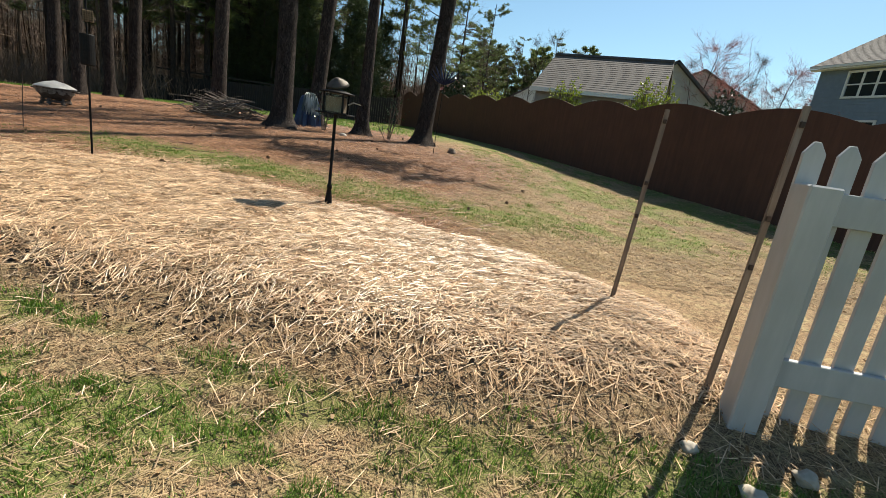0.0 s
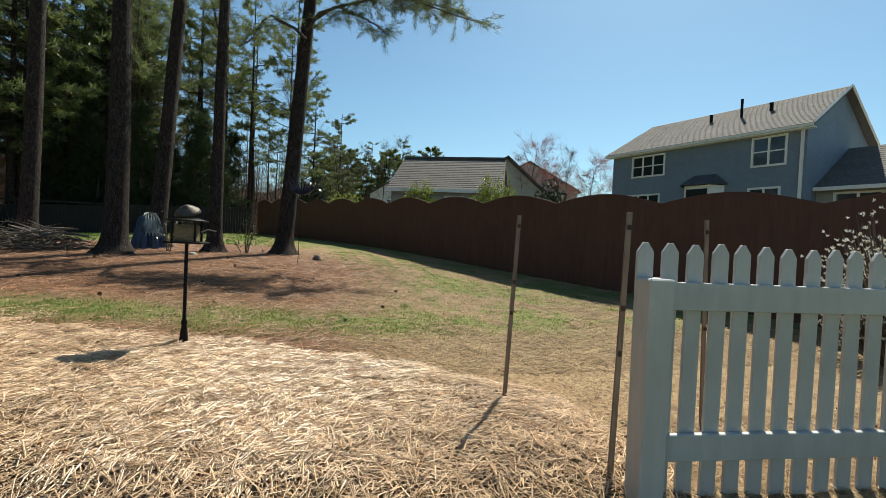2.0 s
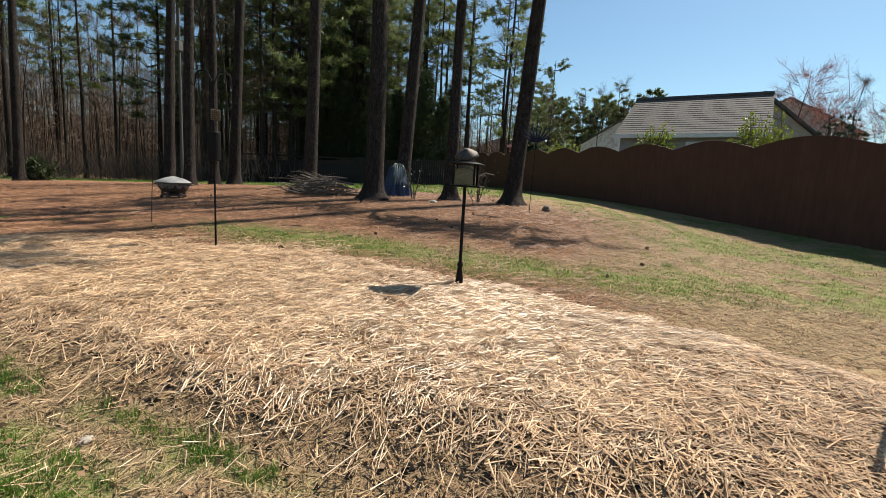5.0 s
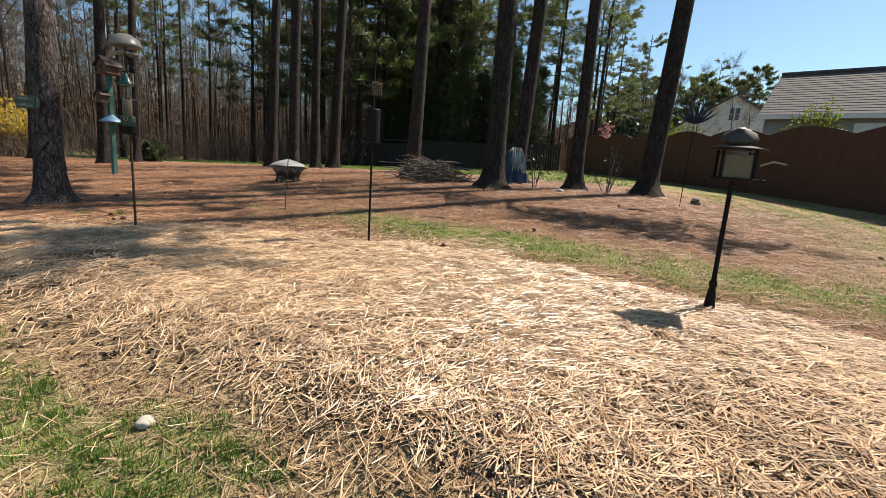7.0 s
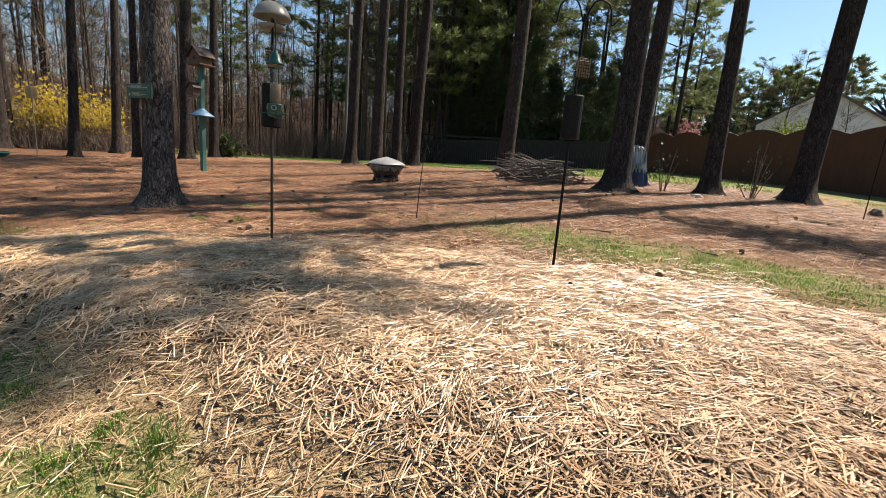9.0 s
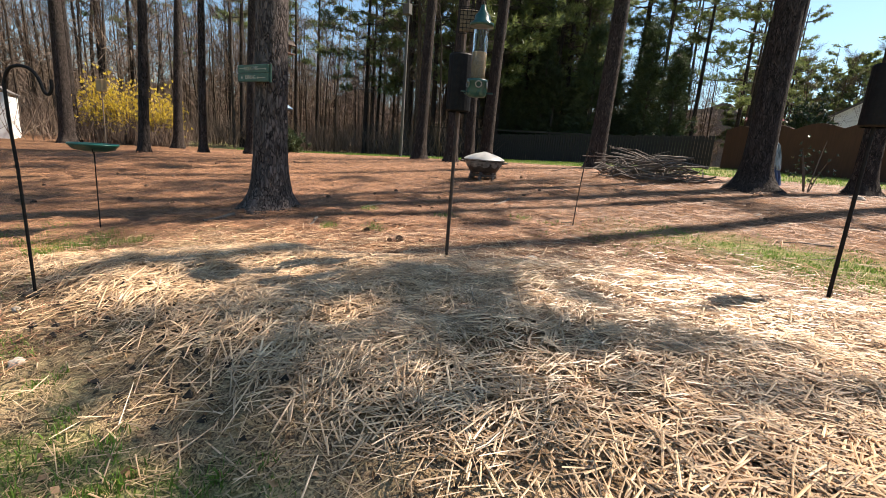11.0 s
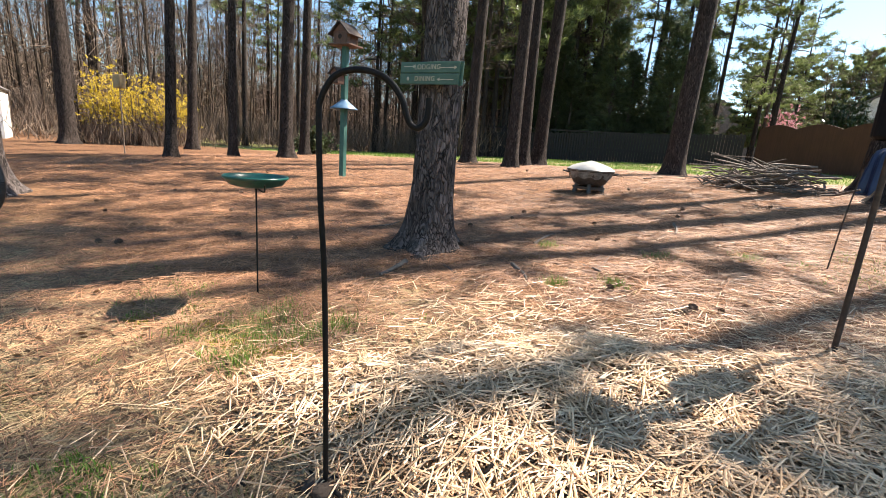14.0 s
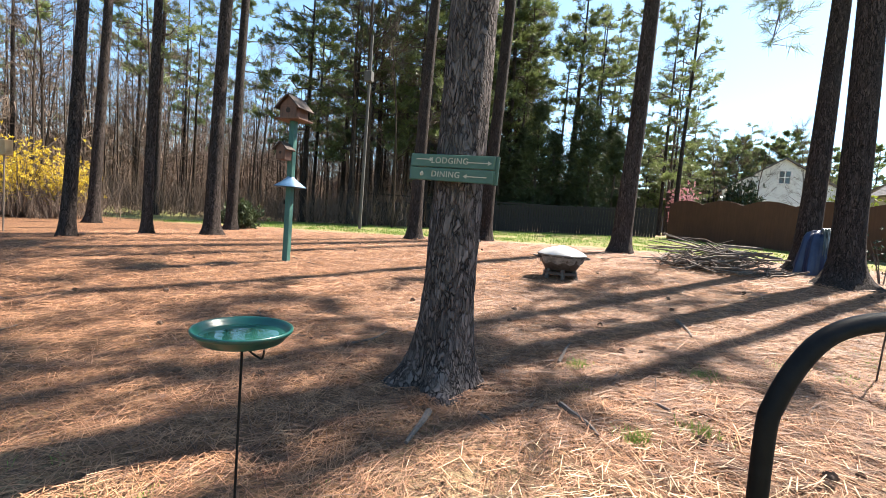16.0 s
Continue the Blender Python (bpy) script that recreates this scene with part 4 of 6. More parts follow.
for _s, (_h, _b, _r, _w) in enumerate(((18, 4.5, 3.2, 18), (20, 8.0, 2.7, 12), (17, 10.5, 2.4, 9))):
    _l, _g = pine_crown(40 + _s, _h, _b, _r, _w, 8, 0.36, 0.062, (7, 10) if _s == 0 else (5, 8), 0.9)
    mid_kinds.append(as_meshes((trunk_geo(_h, 0.17, (0.1, 0), _s, False, 0.5), _l, _g), ("trunk", "branchwork", "crown"), (SHADEDBARK, LIMB, NEEDLES)))

_l, _g = pine_crown(61, 15.5, 3.0, 3.4, 17, 9, 0.5, 0.12, (7, 11), 1.0)
dense_kind = as_meshes((trunk_geo(15.5, 0.17, (0.1, 0), 5, False, 0.5), _l, _g), ("trunk", "branchwork", "crown"), (SHADEDBARK, LIMB, NEEDLES))
placed = []
tries = 0
while len(placed) < 165 and tries < 9000:
    tries += 1
    x, y = rng.uniform(-62, -3), rng.uniform(-8, 62)
    edge_y = 22.5 + 1.5 * math.sin(x * 0.5)
    if x > -17 and y < 34:
        continue
    if not (y > edge_y or x < -29.5 - 0.12 * max(y - 6, 0) + 2 * math.sin(y)):
        continue
    if x > -12 and y > 46:
        continue
    if any((x - a) ** 2 + (y - b) ** 2 < 1.7 for a, b in placed):
        continue
    placed.append((x, y))
    if rng.random() < (0.42 if y > 20 else 0.16):
        planted("pine_tree", mid_kinds[rng.choice((1, 2, 2))], x, y, rng.uniform(0.8, 1.15), rng.uniform(0, 360), "slender pine in the wood behind the yard", group="woodland pines")
    else:
        planted("bare_tree", bare_kinds[rng.randrange(4)], x, y, rng.uniform(0.8, 1.25), rng.uniform(0, 360), "leafless grey-brown tree in the wood", group="woodland bare trees")
for _i in range(34):
    _x, _y = rng.uniform(-28, -15), rng.uniform(33 if _i % 3 else 27, 50)
    if _x > -17.5 and _y < 34:
        _y += 8
    planted("pine_tree", mid_kinds[(0, 1, 1)[_i % 3]], _x, _y, rng.uniform(0.85, 1.2), rng.uniform(0, 360), "green pine among the bare trees of the wood", group="woodland pines")
for _x, _y, _k, _s in ((-11, 37, 1, 1.0), (-16.5, 36.5, 0, 1.1), (-19.5, 35.5, 0, 1.0),  (-7.0, 36, 1, 0.85), (-4.5, 38.5, 0, 0.85), (-14.5, 38, 1, 0.95), (-3.2, 44, 0, 0.75), (-1.0, 50, 0, 0.7), (-8.5, 44, 1, 0.9)):
    planted("pine_tree", mid_kinds[_k], _x, _y, _s, rng.uniform(0, 360), "bushy pine with low branches beyond the fence", group="pines beyond the fence")

for _x, _y, _k, _s in ((1.2, 44, 3, 0.75), (3.4, 46, 1, 0.7), (5.6, 43, 3, 0.8), (7.6, 47, 1, 0.65), (-0.6, 41, 3, 0.7)):
    planted("bare_tree", bare_kinds[_k], _x, _y, _s, rng.uniform(0, 360), "leafless twiggy tree before the far houses", group="yard trees beyond the fence")


def far_woods():
    """Thickets and trunks too many to count, deep in the wood."""
    r = np.random.RandomState(31)
    g, tw = Geo(), Geo()
    for i in range(1700):
        x, y = r.uniform(-95, -6), r.uniform(-25, 95)
        if not (y > 36 or x < -40):
            continue
        if x > -14 and y < 55:
            continue
        z = float(ground_z(x, y))
        h, q = r.uniform(7, 16), r.uniform(0.05, 0.13)
        dx, dy = r.normal(size=2) * 0.5
        g.tube([(x, y, z - 0.2), (x + dx, y + dy, z + h)], [q, 0.02], 3, False)
        at = np.stack([x + r.normal(size=40) * 1.1, y + r.normal(size=40) * 1.1, z + r.uniform(0.1, 1, 40) * h], 1)
        tufts(tw, at, np.tile([0, 0, 1.0], (40, 1)) + r.normal(size=(40, 3)) * 0.8, 4, 1.3, 0.05, 0.5, r)
    woods = solid("far_woods", g, GREYBARK, "grey-brown leafless wood fading into the distance", "woodland", kind="stuff")
    under = Geo()
    n = 17000
    x, y = r.uniform(-70, -6, n), r.uniform(-10, 75, n)
    keep = ((y > 24) | (x < -31)) & ~((x > -18) & (y < 35))
    x, y = x[keep], y[keep]
    at = np.stack([x, y, ground_z(x, y) + r.uniform(0, 0.5, len(x))], 1)
    tufts(under, at, np.tile([0, 0, 1.0], (len(x), 1)), 4, 2.3, 0.03, 0.45, r)
    part("far_twigs", tw, TWIG, woods)
    part("undergrowth", under, TWIG, woods)


far_woods()


def shrub(name, x, y, w, h, leaf, label, n, size, seed, stems=True, cone=False, leafw=0.5, lift=0.0):
    """A shrub: stems with leaf or blossom clumps, open and uneven."""
    r = np.random.RandomState(seed)
    ob = thing(name, on_ground(x, y), label, "shrub")
    wood, green = Geo(), Geo()
    at, way = [], []
    for i in range(n):
        a, f = r.uniform(0, 6.28), r.uniform(0.15, 1) ** 0.6
        out = np.array([math.cos(a) * w / 2 * f, math.sin(a) * w / 2 * f, 0])
        top = h * (1 - f) * r.uniform(0.5, 1.05) if cone else h * math.sqrt(max(1 - 0.8 * f * f, 0.05)) * r.uniform(0.55, 1.08)
        p = np.array([out[0], out[1], lift + top])
        if stems:
            wood.tube([(out[0] * 0.15, out[1] * 0.15, -0.05), (out[0] * 0.6, out[1] * 0.6, p[2] * 0.6), p], [0.014, 0.009, 0.004], 3, False)
        for k in range(7):
            u = r.uniform(0.4, 1.0)
            at.append(np.array([out[0] * u, out[1] * u, p[2] * (u if not cone else r.uniform(0.2, 1.0))]) + r.normal(size=3) * 0.12)
            way.append(out + np.array([0, 0, 0.8]))
    tufts(green, at, way, 7, size, size * leafw, 0.8, r)
    if name == "forsythia_bush":
        low = np.stack([r.normal(size=260) * w * 0.3, r.normal(size=260) * w * 0.3, r.uniform(-0.05, 0.5, 260)], 1)
        tufts(wood, low, np.tile([0, 0, 1.0], (260, 1)), 7, 1.0, 0.014, 0.35, r)
    if stems:
        part("branchwork", wood, TWIG, ob)
    part("foliage", green, leaf, ob)
    return ob


for _i, (_x, _y, _w, _h) in enumerate(((-27.9, 12.9, 2.4, 2.9), (-27.0, 13.9, 2.2, 2.7), (-28.6, 12.2, 2.0, 3.1))):
    shrub("forsythia_bush", _x, _y, _w, _h, YELLOW, "big forsythia in full yellow bloom at the wood's edge", 95, 0.11, 50 + _i, leafw=0.35, lift=0.15)
shrub("clipped_shrub", 2.8, 17.2, 1.5, 2.55, LIME, "rounded yellow-green shrub behind the brown fence", 330, 0.08, 61)
shrub("clipped_shrub", 5.35, 15.7, 2.0, 2.75, LIME, "broad yellow-green shrub behind the brown fence", 480, 0.08, 62)
shrub("cone_evergreen", 8.6, 18.2, 2.1, 4.7, DARKLEAF, "dark cone-shaped evergreen behind the fence", 620, 0.13, 63, cone=True)
shrub("holly_shrub", -1.95, 29.2, 2.0, 3.5, DARKLEAF, "dark glossy rounded evergreen by the fence", 200, 0.18, 64)
shrub("clipped_shrub", 0.0, 23.2, 2.2, 2.5, LIME, "yellow-green hedge top above the fence", 360, 0.08, 65)
shrub("pink_blossom_tree", -3.0, 39.0, 2.3, 4.1, PINK, "pink flowering ornamental tree beyond the fence", 80, 0.16, 66)
shrub("white_blossom_shrub", 6.35, 4.1, 1.5, 1.75, WHITELEAF, "white flowering shrub beyond the picket fence", 300, 0.035, 67)
shrub("sapling", -2.35, 12.9, 0.8, 1.35, DARKLEAF, "thin young sapling with a few dark leaves", 7, 0.05, 68)
shrub("sapling", -4.0, 12.4, 0.6, 1.2, DARKLEAF, "thin young sapling beside the tarp", 6, 0.05, 69)
shrub("low_evergreen", -19.6, 14.3, 1.1, 0.9, CEDAR, "low dark evergreen bush among the pines", 60, 0.14, 70)
bud_kind = as_meshes(bare_tree_geo(15, 6.5, 0.08, 2.6, 0.15), ("trunk", "crown"), (GREYBARK, REDBUD))
for _i in range(16):
    planted("budding_tree", bud_kind if _i % 3 != 1 else bare_kinds[3], 11.0 + _i * 0.72 + rng.uniform(-0.4, 0.4), 35.0 - _i * 0.4 + rng.uniform(-2, 2), rng.uniform(0.75, 1.05) * (1.0 if _i % 3 != 1 else 0.6), rng.uniform(0, 360), "small leafless tree with reddish buds beyond the fence", group="budding trees")
for _i in range(16):
    planted("bare_tree" if _i % 2 else "pine_tree", bare_kinds[_i % 4] if _i % 2 else dense_kind, -1.5 + _i * 1.6, 62 + rng.uniform(-4, 14), rng.uniform(0.55, 0.8), rng.uniform(0, 360), "distant tree on the skyline", group="skyline trees")
for _i in range(15):
    planted("pine_tree", dense_kind if _i % 4 else mid_kinds[1], -4.5 + _i * 0.95 + rng.uniform(-0.5, 0.5), 58 + rng.uniform(-3, 6), rng.uniform(0.52, 0.72), rng.uniform(0, 360), "distant rounded pine above the fence line", group="skyline pines")


def wooded_ridge():
    """Plain far backdrop: a low uneven rise of leafless woods beyond the last trees."""
    g = Geo()
    a = np.linspace(radians(38), radians(205), 220)
    rings = []
    for k, (rad, up) in enumerate(((98, -1.0), (100, 1.0), (103, 2.0), (110, 2.0))):
        h = 5.6 + 1.2 * wave(a * 30, a * 0, 1.0, 81) + 0.5 * wave(a * 30, a * 0, 4.0, 82)
        z = 0.0 if up < 0 else (h * 0.55 if up < 1.5 else h * (1.9 if k == 2 else 2.0))
        rings.append(np.stack([-10 + rad * np.cos(a), rad * np.sin(a), np.full(220, 0.0) + z], 1))
    g.grid(np.array(rings))
    solid("backdrop", g, TWIG, "distant leafless wooded rise on the skyline", "backdrop", kind="structure")


wooded_ridge()


# ---- feeders, hooks and yard things ----
def hopper_feeder():
    """Pole feeder: flared foot collar, square tray, glazed hopper, eave and dished dome on top."""
    x, y = -1.309, 5.17
    ob = thing("bird_feeder", on_ground(x, y), "black pole bird feeder with glazed hopper and domed roof", "bird feeder")
    z0 = float(ground_z(x, y))
    tray = 1.465 - z0
    g = Geo()
    g.lathe([(0.045, -0.05), (0.042, 0.05), (0.03, 0.16), (0.022, 0.2), (0.030, 0.21), (0.030, 0.24), (0.018, 0.26), (0.017, tray)], seg=14)
    part("pole", g, BLACKMETAL, ob, smooth=True)
    g = Geo()
    g.box((-0.175, -0.16, tray), (0.175, 0.16, tray + 0.018), cut=0.004)
    part("tray", g, BLACKMETAL, ob, "shallow black seed tray")
    for k in range(4):
        g = Geo()
        a = k * math.pi / 2 + math.pi / 4
        px, py = 0.15 * math.cos(a), 0.15 * math.sin(a)
        g.box((px - 0.010, py - 0.010, tray + 0.02), (px + 0.010, py + 0.010, tray + 0.235), cut=0.002)
        part("corner_post", g, BLACKMETAL, ob)
    for k in range(2):
        g = Geo()
        yy = (-0.10, 0.10)[k]
        g.box((-0.10, yy - 0.003, tray + 0.02), (0.10, yy + 0.003, tray + 0.23))
        pane_ob = part("hopper_pane", g, TUBE, ob, "clear hopper pane")
        pane_ob.visible_shadow = False
    # filler block, added so the empty hopper reads dark behind its panes
    g = Geo()
    g.box((-0.095, -0.092, tray + 0.02), (0.095, 0.092, tray + 0.19), cut=0.01)
    part("seed", g, SEED, ob, "seed-coloured block added to darken the hopper")
    g = Geo()
    g.lathe([(0.0, tray + 0.275), (0.06, tray + 0.268), (0.13, tray + 0.25), (0.195, tray + 0.232), (0.193, tray + 0.222), (0.0, tray + 0.236)], seg=24)
    part("roof", g, BLACKMETAL, ob, "shallow black metal roof", smooth=True)
    g = Geo()
    g.lathe([(0.0, 0.075), (0.03, 0.074), (0.034, 0.064), (0.07, 0.052), (0.075, 0.044), (0.11, 0.02), (0.124, -0.01), (0.115, -0.012), (0.0, 0.02)], seg=28)
    dome = part("dome", g, BRONZE, ob, "weathered dark grey dome tipped to one side", smooth=True)
    dome.matrix_basis = Matrix.Translation((0.0, 0.0, tray + 0.315)) @ Euler((0.42, -0.1, 0)).to_matrix().to_4x4()
    g = Geo()
    g.tube([(0.15, -0.05, tray + 0.12), (0.22, -0.09, tray + 0.15), (0.30, -0.10, tray + 0.135)], [0.008, 0.007, 0.006], 6)
    part("perch", g, DOME, ob, "pale perch arm")


hopper_feeder()


def curved(points, n=8):
    """A smooth line through the points."""
    p = np.array(points, float)
    p = np.vstack([2 * p[0] - p[1], p, 2 * p[-1] - p[-2]])
    out = []
    for i in range(1, len(p) - 2):
        for u in np.linspace(0, 1, n, endpoint=False):
            out.append(0.5 * ((2 * p[i]) + (p[i + 1] - p[i - 1]) * u + (2 * p[i - 1] - 5 * p[i] + 4 * p[i + 1] - p[i + 2]) * u * u + (-p[i - 1] + 3 * p[i] - 3 * p[i + 1] + p[i + 2]) * u ** 3))
    out.append(p[-2])
    return np.array(out)


def stovepipe(ob, z0, z1, r):
    g = Geo()
    g.lathe([(r - 0.012, z0), (r, z0 + 0.012), (r, z1 - 0.012), (r - 0.006, z1 - 0.003), (0.02, z1), (0.02, z1 - 0.01), (r - 0.01, z1 - 0.015), (r - 0.006, z0 + 0.02), (r - 0.012, z0)], seg=22)
    part("baffle", g, BLACKMETAL, ob, "black stovepipe squirrel baffle")


def suet_cage(ob, x, y, z, turn):
    cage = Geo()
    m = Matrix.Translation((x, y, z)) @ Matrix.Rotation(turn, 4, "Z")
    rods = [((-0.06 + 0.024 * k, s * 0.02, -0.075), (-0.06 + 0.024 * k, s * 0.02, 0.075)) for k in range(6) for s in (-1, 1)]
    rods += [((-0.06, s * 0.02, -0.075 + 0.025 * k), (0.06, s * 0.02, -0.075 + 0.025 * k)) for k in range(7) for s in (-1, 1)]
    for a, b in rods:
        cage.tube([(m @ Vector(a))[:], (m @ Vector(b))[:]], [0.002, 0.002], 4)
    c = part("suet_cage", cage, BLACKMETAL, ob, "small black wire suet cage")
    g = Geo()
    g.box((-0.055, -0.016, -0.07), (0.055, 0.016, 0.06), m, cut=0.004)
    part("suet_block", g, SEED, c, "crumbly suet block")


def tube_feeder(ob, x, y, z0, z1):
    """Clear seed tube between a green cap and a green base with round ports and perches."""
    h = z1 - z0
    g = Geo()
    g.lathe([(0.044, z0 + 0.15 * h + 0.02), (0.044, z0 + 0.78 * h)], (x, y, 0), 20)
    tube = part("seed_tube", g, TUBE, ob, "clear plastic seed tube half full", smooth=True)
    tube.visible_shadow = False
    g = Geo()
    g.lathe([(0.0, z0 + 0.15 * h), (0.038, z0 + 0.15 * h), (0.038, z0 + 0.50 * h), (0.0, z0 + 0.51 * h)], (x, y, 0), 16)
    part("seed", g, SEED, tube, smooth=True)
    g = Geo()
    g.lathe([(0.0, z1), (0.014, z1 - 0.002), (0.02, z1 - 0.03), (0.045, z1 - 0.06), (0.050, z1 - 0.09), (0.072, z1 - 0.105), (0.074, z1 - 0.12), (0.046, z1 - 0.118), (0.0, z1 - 0.118)], (x, y, 0), 24)
    part("cap", g, GREENPLASTIC, tube, "green plastic cap with flared brim", smooth=True)
    g = Geo()
    b = z0 + 0.15 * h
    g.lathe([(0.045, b + 0.03), (0.062, b + 0.028), (0.064, b + 0.012), (0.058, b + 0.008), (0.064, z0 + 0.035), (0.055, z0 + 0.008), (0.0, z0)], (x, y, 0), 24)
    part("base", g, GREENPLASTIC, tube, "green feeding base", smooth=True)
    for k in range(5):
        a = k * 2 * math.pi / 5 + 0.3
        d = Vector((math.cos(a), math.sin(a), 0))
        q = Vector((x, y, z0 + 0.075)) + d * 0.058
        g = Geo()
        ring = [(q + Vector((-d.y * math.cos(c), d.x * math.cos(c), math.sin(c))) * 0.018 + d * 0.004)[:] for c in np.linspace(0, 2 * math.pi, 13)]
        g.tube(ring, [0.004] * 13, 5)
        part("port_ring", g, DOME, tube, "pale port ring")
        g = Geo()
        g.tube([(q - Vector((0, 0, 0.045)))[:], (q - Vector((0, 0, 0.045)) + d * 0.045)[:]], [0.005, 0.005], 6)
        part("perch", g, GREENPLASTIC, tube)


def middle_station():
    """Feeder pole with baffle, clear tube feeder, suet cage and a domed feeder at the top."""
    x, y = -7.11, 4.677
    z0 = float(ground_z(x, y))
    ob = thing("feeder_pole", (x, y, z0), "black feeder pole with baffle, tube feeder and domed top feeder", "bird feeder", "feeder poles")
    g = Geo()
    g.tube([(0, 0, -0.1), (0, 0, 2.42 - z0)], [0.013, 0.012], 10)
    part("pole", g, BROWNMETAL, ob, smooth=True)
    g = Geo()
    g.lathe([(0.05, -0.03), (0.05, 0.0), (0.014, 0.012)], seg=14)
    part("foot", g, BLACKMETAL, ob)
    stovepipe(ob, 1.525 - z0, 1.895 - z0, 0.082)
    for tip in ((0.21, -0.165), (-0.05, 0.06)):
        d = np.array([*tip, 0])
        g = Geo()
        g.tube(curved([(0, 0, 2.2 - z0), d * 0.35 + (0, 0, 2.36 - z0), d * 0.8 + (0, 0, 2.36 - z0), d + np.array((0, 0, 2.25 - z0))]), [0.006] * 25, 6)
        part("arm", g, BLACKMETAL, ob)
    g = Geo()
    g.tube([(0.21, -0.165, 2.25 - z0), (0.21, -0.165, 2.13 - z0)], [0.003, 0.003], 5)
    part("hanger", g, BLACKMETAL, ob)
    tube_feeder(ob, 0.21, -0.165, 1.60 - z0, 2.13 - z0)
    suet_cage(ob, 0.045, -0.03, 2.09 - z0, 0.5)
    g = Geo()
    g.lathe([(0.0, 2.55 - z0), (0.06, 2.54 - z0), (0.12, 2.50 - z0), (0.15, 2.44 - z0), (0.155, 2.42 - z0), (0.147, 2.42 - z0), (0.11, 2.48 - z0), (0.0, 2.525 - z0)], seg=24)
    part("dome", g, DOME, ob, "cloudy plastic weather dome", smooth=True)
    g = Geo()
    g.lathe([(0.0, 2.33 - z0), (0.10, 2.335 - z0), (0.115, 2.36 - z0), (0.108, 2.36 - z0), (0.0, 2.345 - z0)], seg=20)
    part("dish", g, DOME, ob, "pale seed dish under the dome", smooth=True)


middle_station()


def right_station():
    x, y = -4.735, 5.741
    z0 = float(ground_z(x, y))
    ob = thing("feeder_pole", (x, y, z0), "dark feeder pole with long baffle and hooked arms", "bird feeder", "feeder poles")
    g = Geo()
    g.tube([(0, 0, -0.1), (0, 0, 2.62 - z0)], [0.013, 0.011], 10)
    part("pole", g, BLACKMETAL, ob, smooth=True)
    stovepipe(ob, 1.608 - z0, 1.983 - z0, 0.080)
    for s in (-1, 1):
        g = Geo()
        g.tube(curved([(0, 0, 2.55 - z0), (0.07 * s, 0.03 * s, 2.72 - z0), (0.18 * s, 0.07 * s, 2.70 - z0), (0.21 * s, 0.08 * s, 2.55 - z0), (0.25 * s, 0.1 * s, 2.58 - z0)]), [0.007] * 33, 6)
        part("hook_arm", g, BLACKMETAL, ob)
    suet_cage(ob, 0.05, -0.03, 2.190 - z0, 0.8)


right_station()


def shepherd_hook():
    x, y = -8.691, 2.859
    z0 = float(ground_z(x, y))
    ob = thing("shepherd_hook", (x, y, z0), "bare black shepherd's crook hook pushed into the soil", "garden hook")
    d = np.array([math.cos(radians(21)), math.sin(radians(21)), 0.0])
    bend = ((-0.045, z0 - 0.12), (-0.045, z0), (-0.052, 0.70), (-0.062, 1.0), (-0.076, 1.2), (-0.083, 1.405), (-0.077, 1.452), (-0.055, 1.493), (-0.028, 1.514), (0.012, 1.523), (0.052, 1.52),
            (0.088, 1.506), (0.114, 1.482), (0.132, 1.453), (0.142, 1.424), (0.154, 1.402), (0.173, 1.395), (0.190, 1.41), (0.196, 1.436), (0.196, 1.467))
    g = Geo()
    line = curved([d * (u + 0.045) + np.array([0, 0, z - z0]) for u, z in bend], 5)
    g.tube(line, [0.008] * len(line), 12)
    part("crook", g, BLACKMETAL, ob, smooth=True)
    g = Geo()
    g.tube([(-0.09, 0.02, 0.0), (0.08, -0.02, 0.01)], [0.007, 0.007], 8)
    part("step_bar", g, BLACKMETAL, ob)


shepherd_hook()


def clump(name, x, y, r, material, label, category, seed, flat=0.5, group="", kind=""):
    """A lumpy stone or clod."""
    bm = bmesh.new()
    bmesh.ops.create_icosphere(bm, subdivisions=3, radius=r)
    for v in bm.verts:
        n = noise.noise(v.co * (1.6 / r) + Vector((seed, 0, 0))) * 0.35 + noise.noise(v.co * (4 / r) + Vector((0, seed, 0))) * 0.12
        v.co *= 1 + n
        v.co.z *= flat
    g = Geo()
    g.take(bm)
    return solid(name, g, material, label, category, group, kind, True, on_ground(x, y, r * flat * 0.35))


# a lump in dark soil colour stands in for the shaded hole round the hook
clump("soil_clod", -8.70, 2.85, 0.055, SOIL, "dark soil lump standing in for the shaded hole at the hook's foot", "soil", 2, 0.35)
clump("rock", -6.64, 5.17, 0.055, ROCK, "small pale stone at the edge of the straw", "rock", 3, 0.5)
clump("rock", -8.08, 2.57, 0.032, ROCK, "small white stone lying in the grass", "rock", 5, 0.8)
clump("rock", -8.62, 2.75, 0.02, ROCK, "tiny white pebble by the hook", "rock", 7, 0.8)
clump("rock", -8.85, 3.22, 0.045, ROCK, "pale tan stone by the hook", "rock", 8, 0.5)
clump("rock", -3.95, 2.42, 0.04, ROCK, "small stone in the lawn edge", "rock", 9, 0.6)
clump("rock", -2.55, 2.15, 0.03, ROCK, "small stone in the lawn edge", "rock", 10, 0.6)
clump("rock", -5.3, 2.2, 0.02, ROCK, "small pale stone in the lawn", "rock", 11, 0.6)
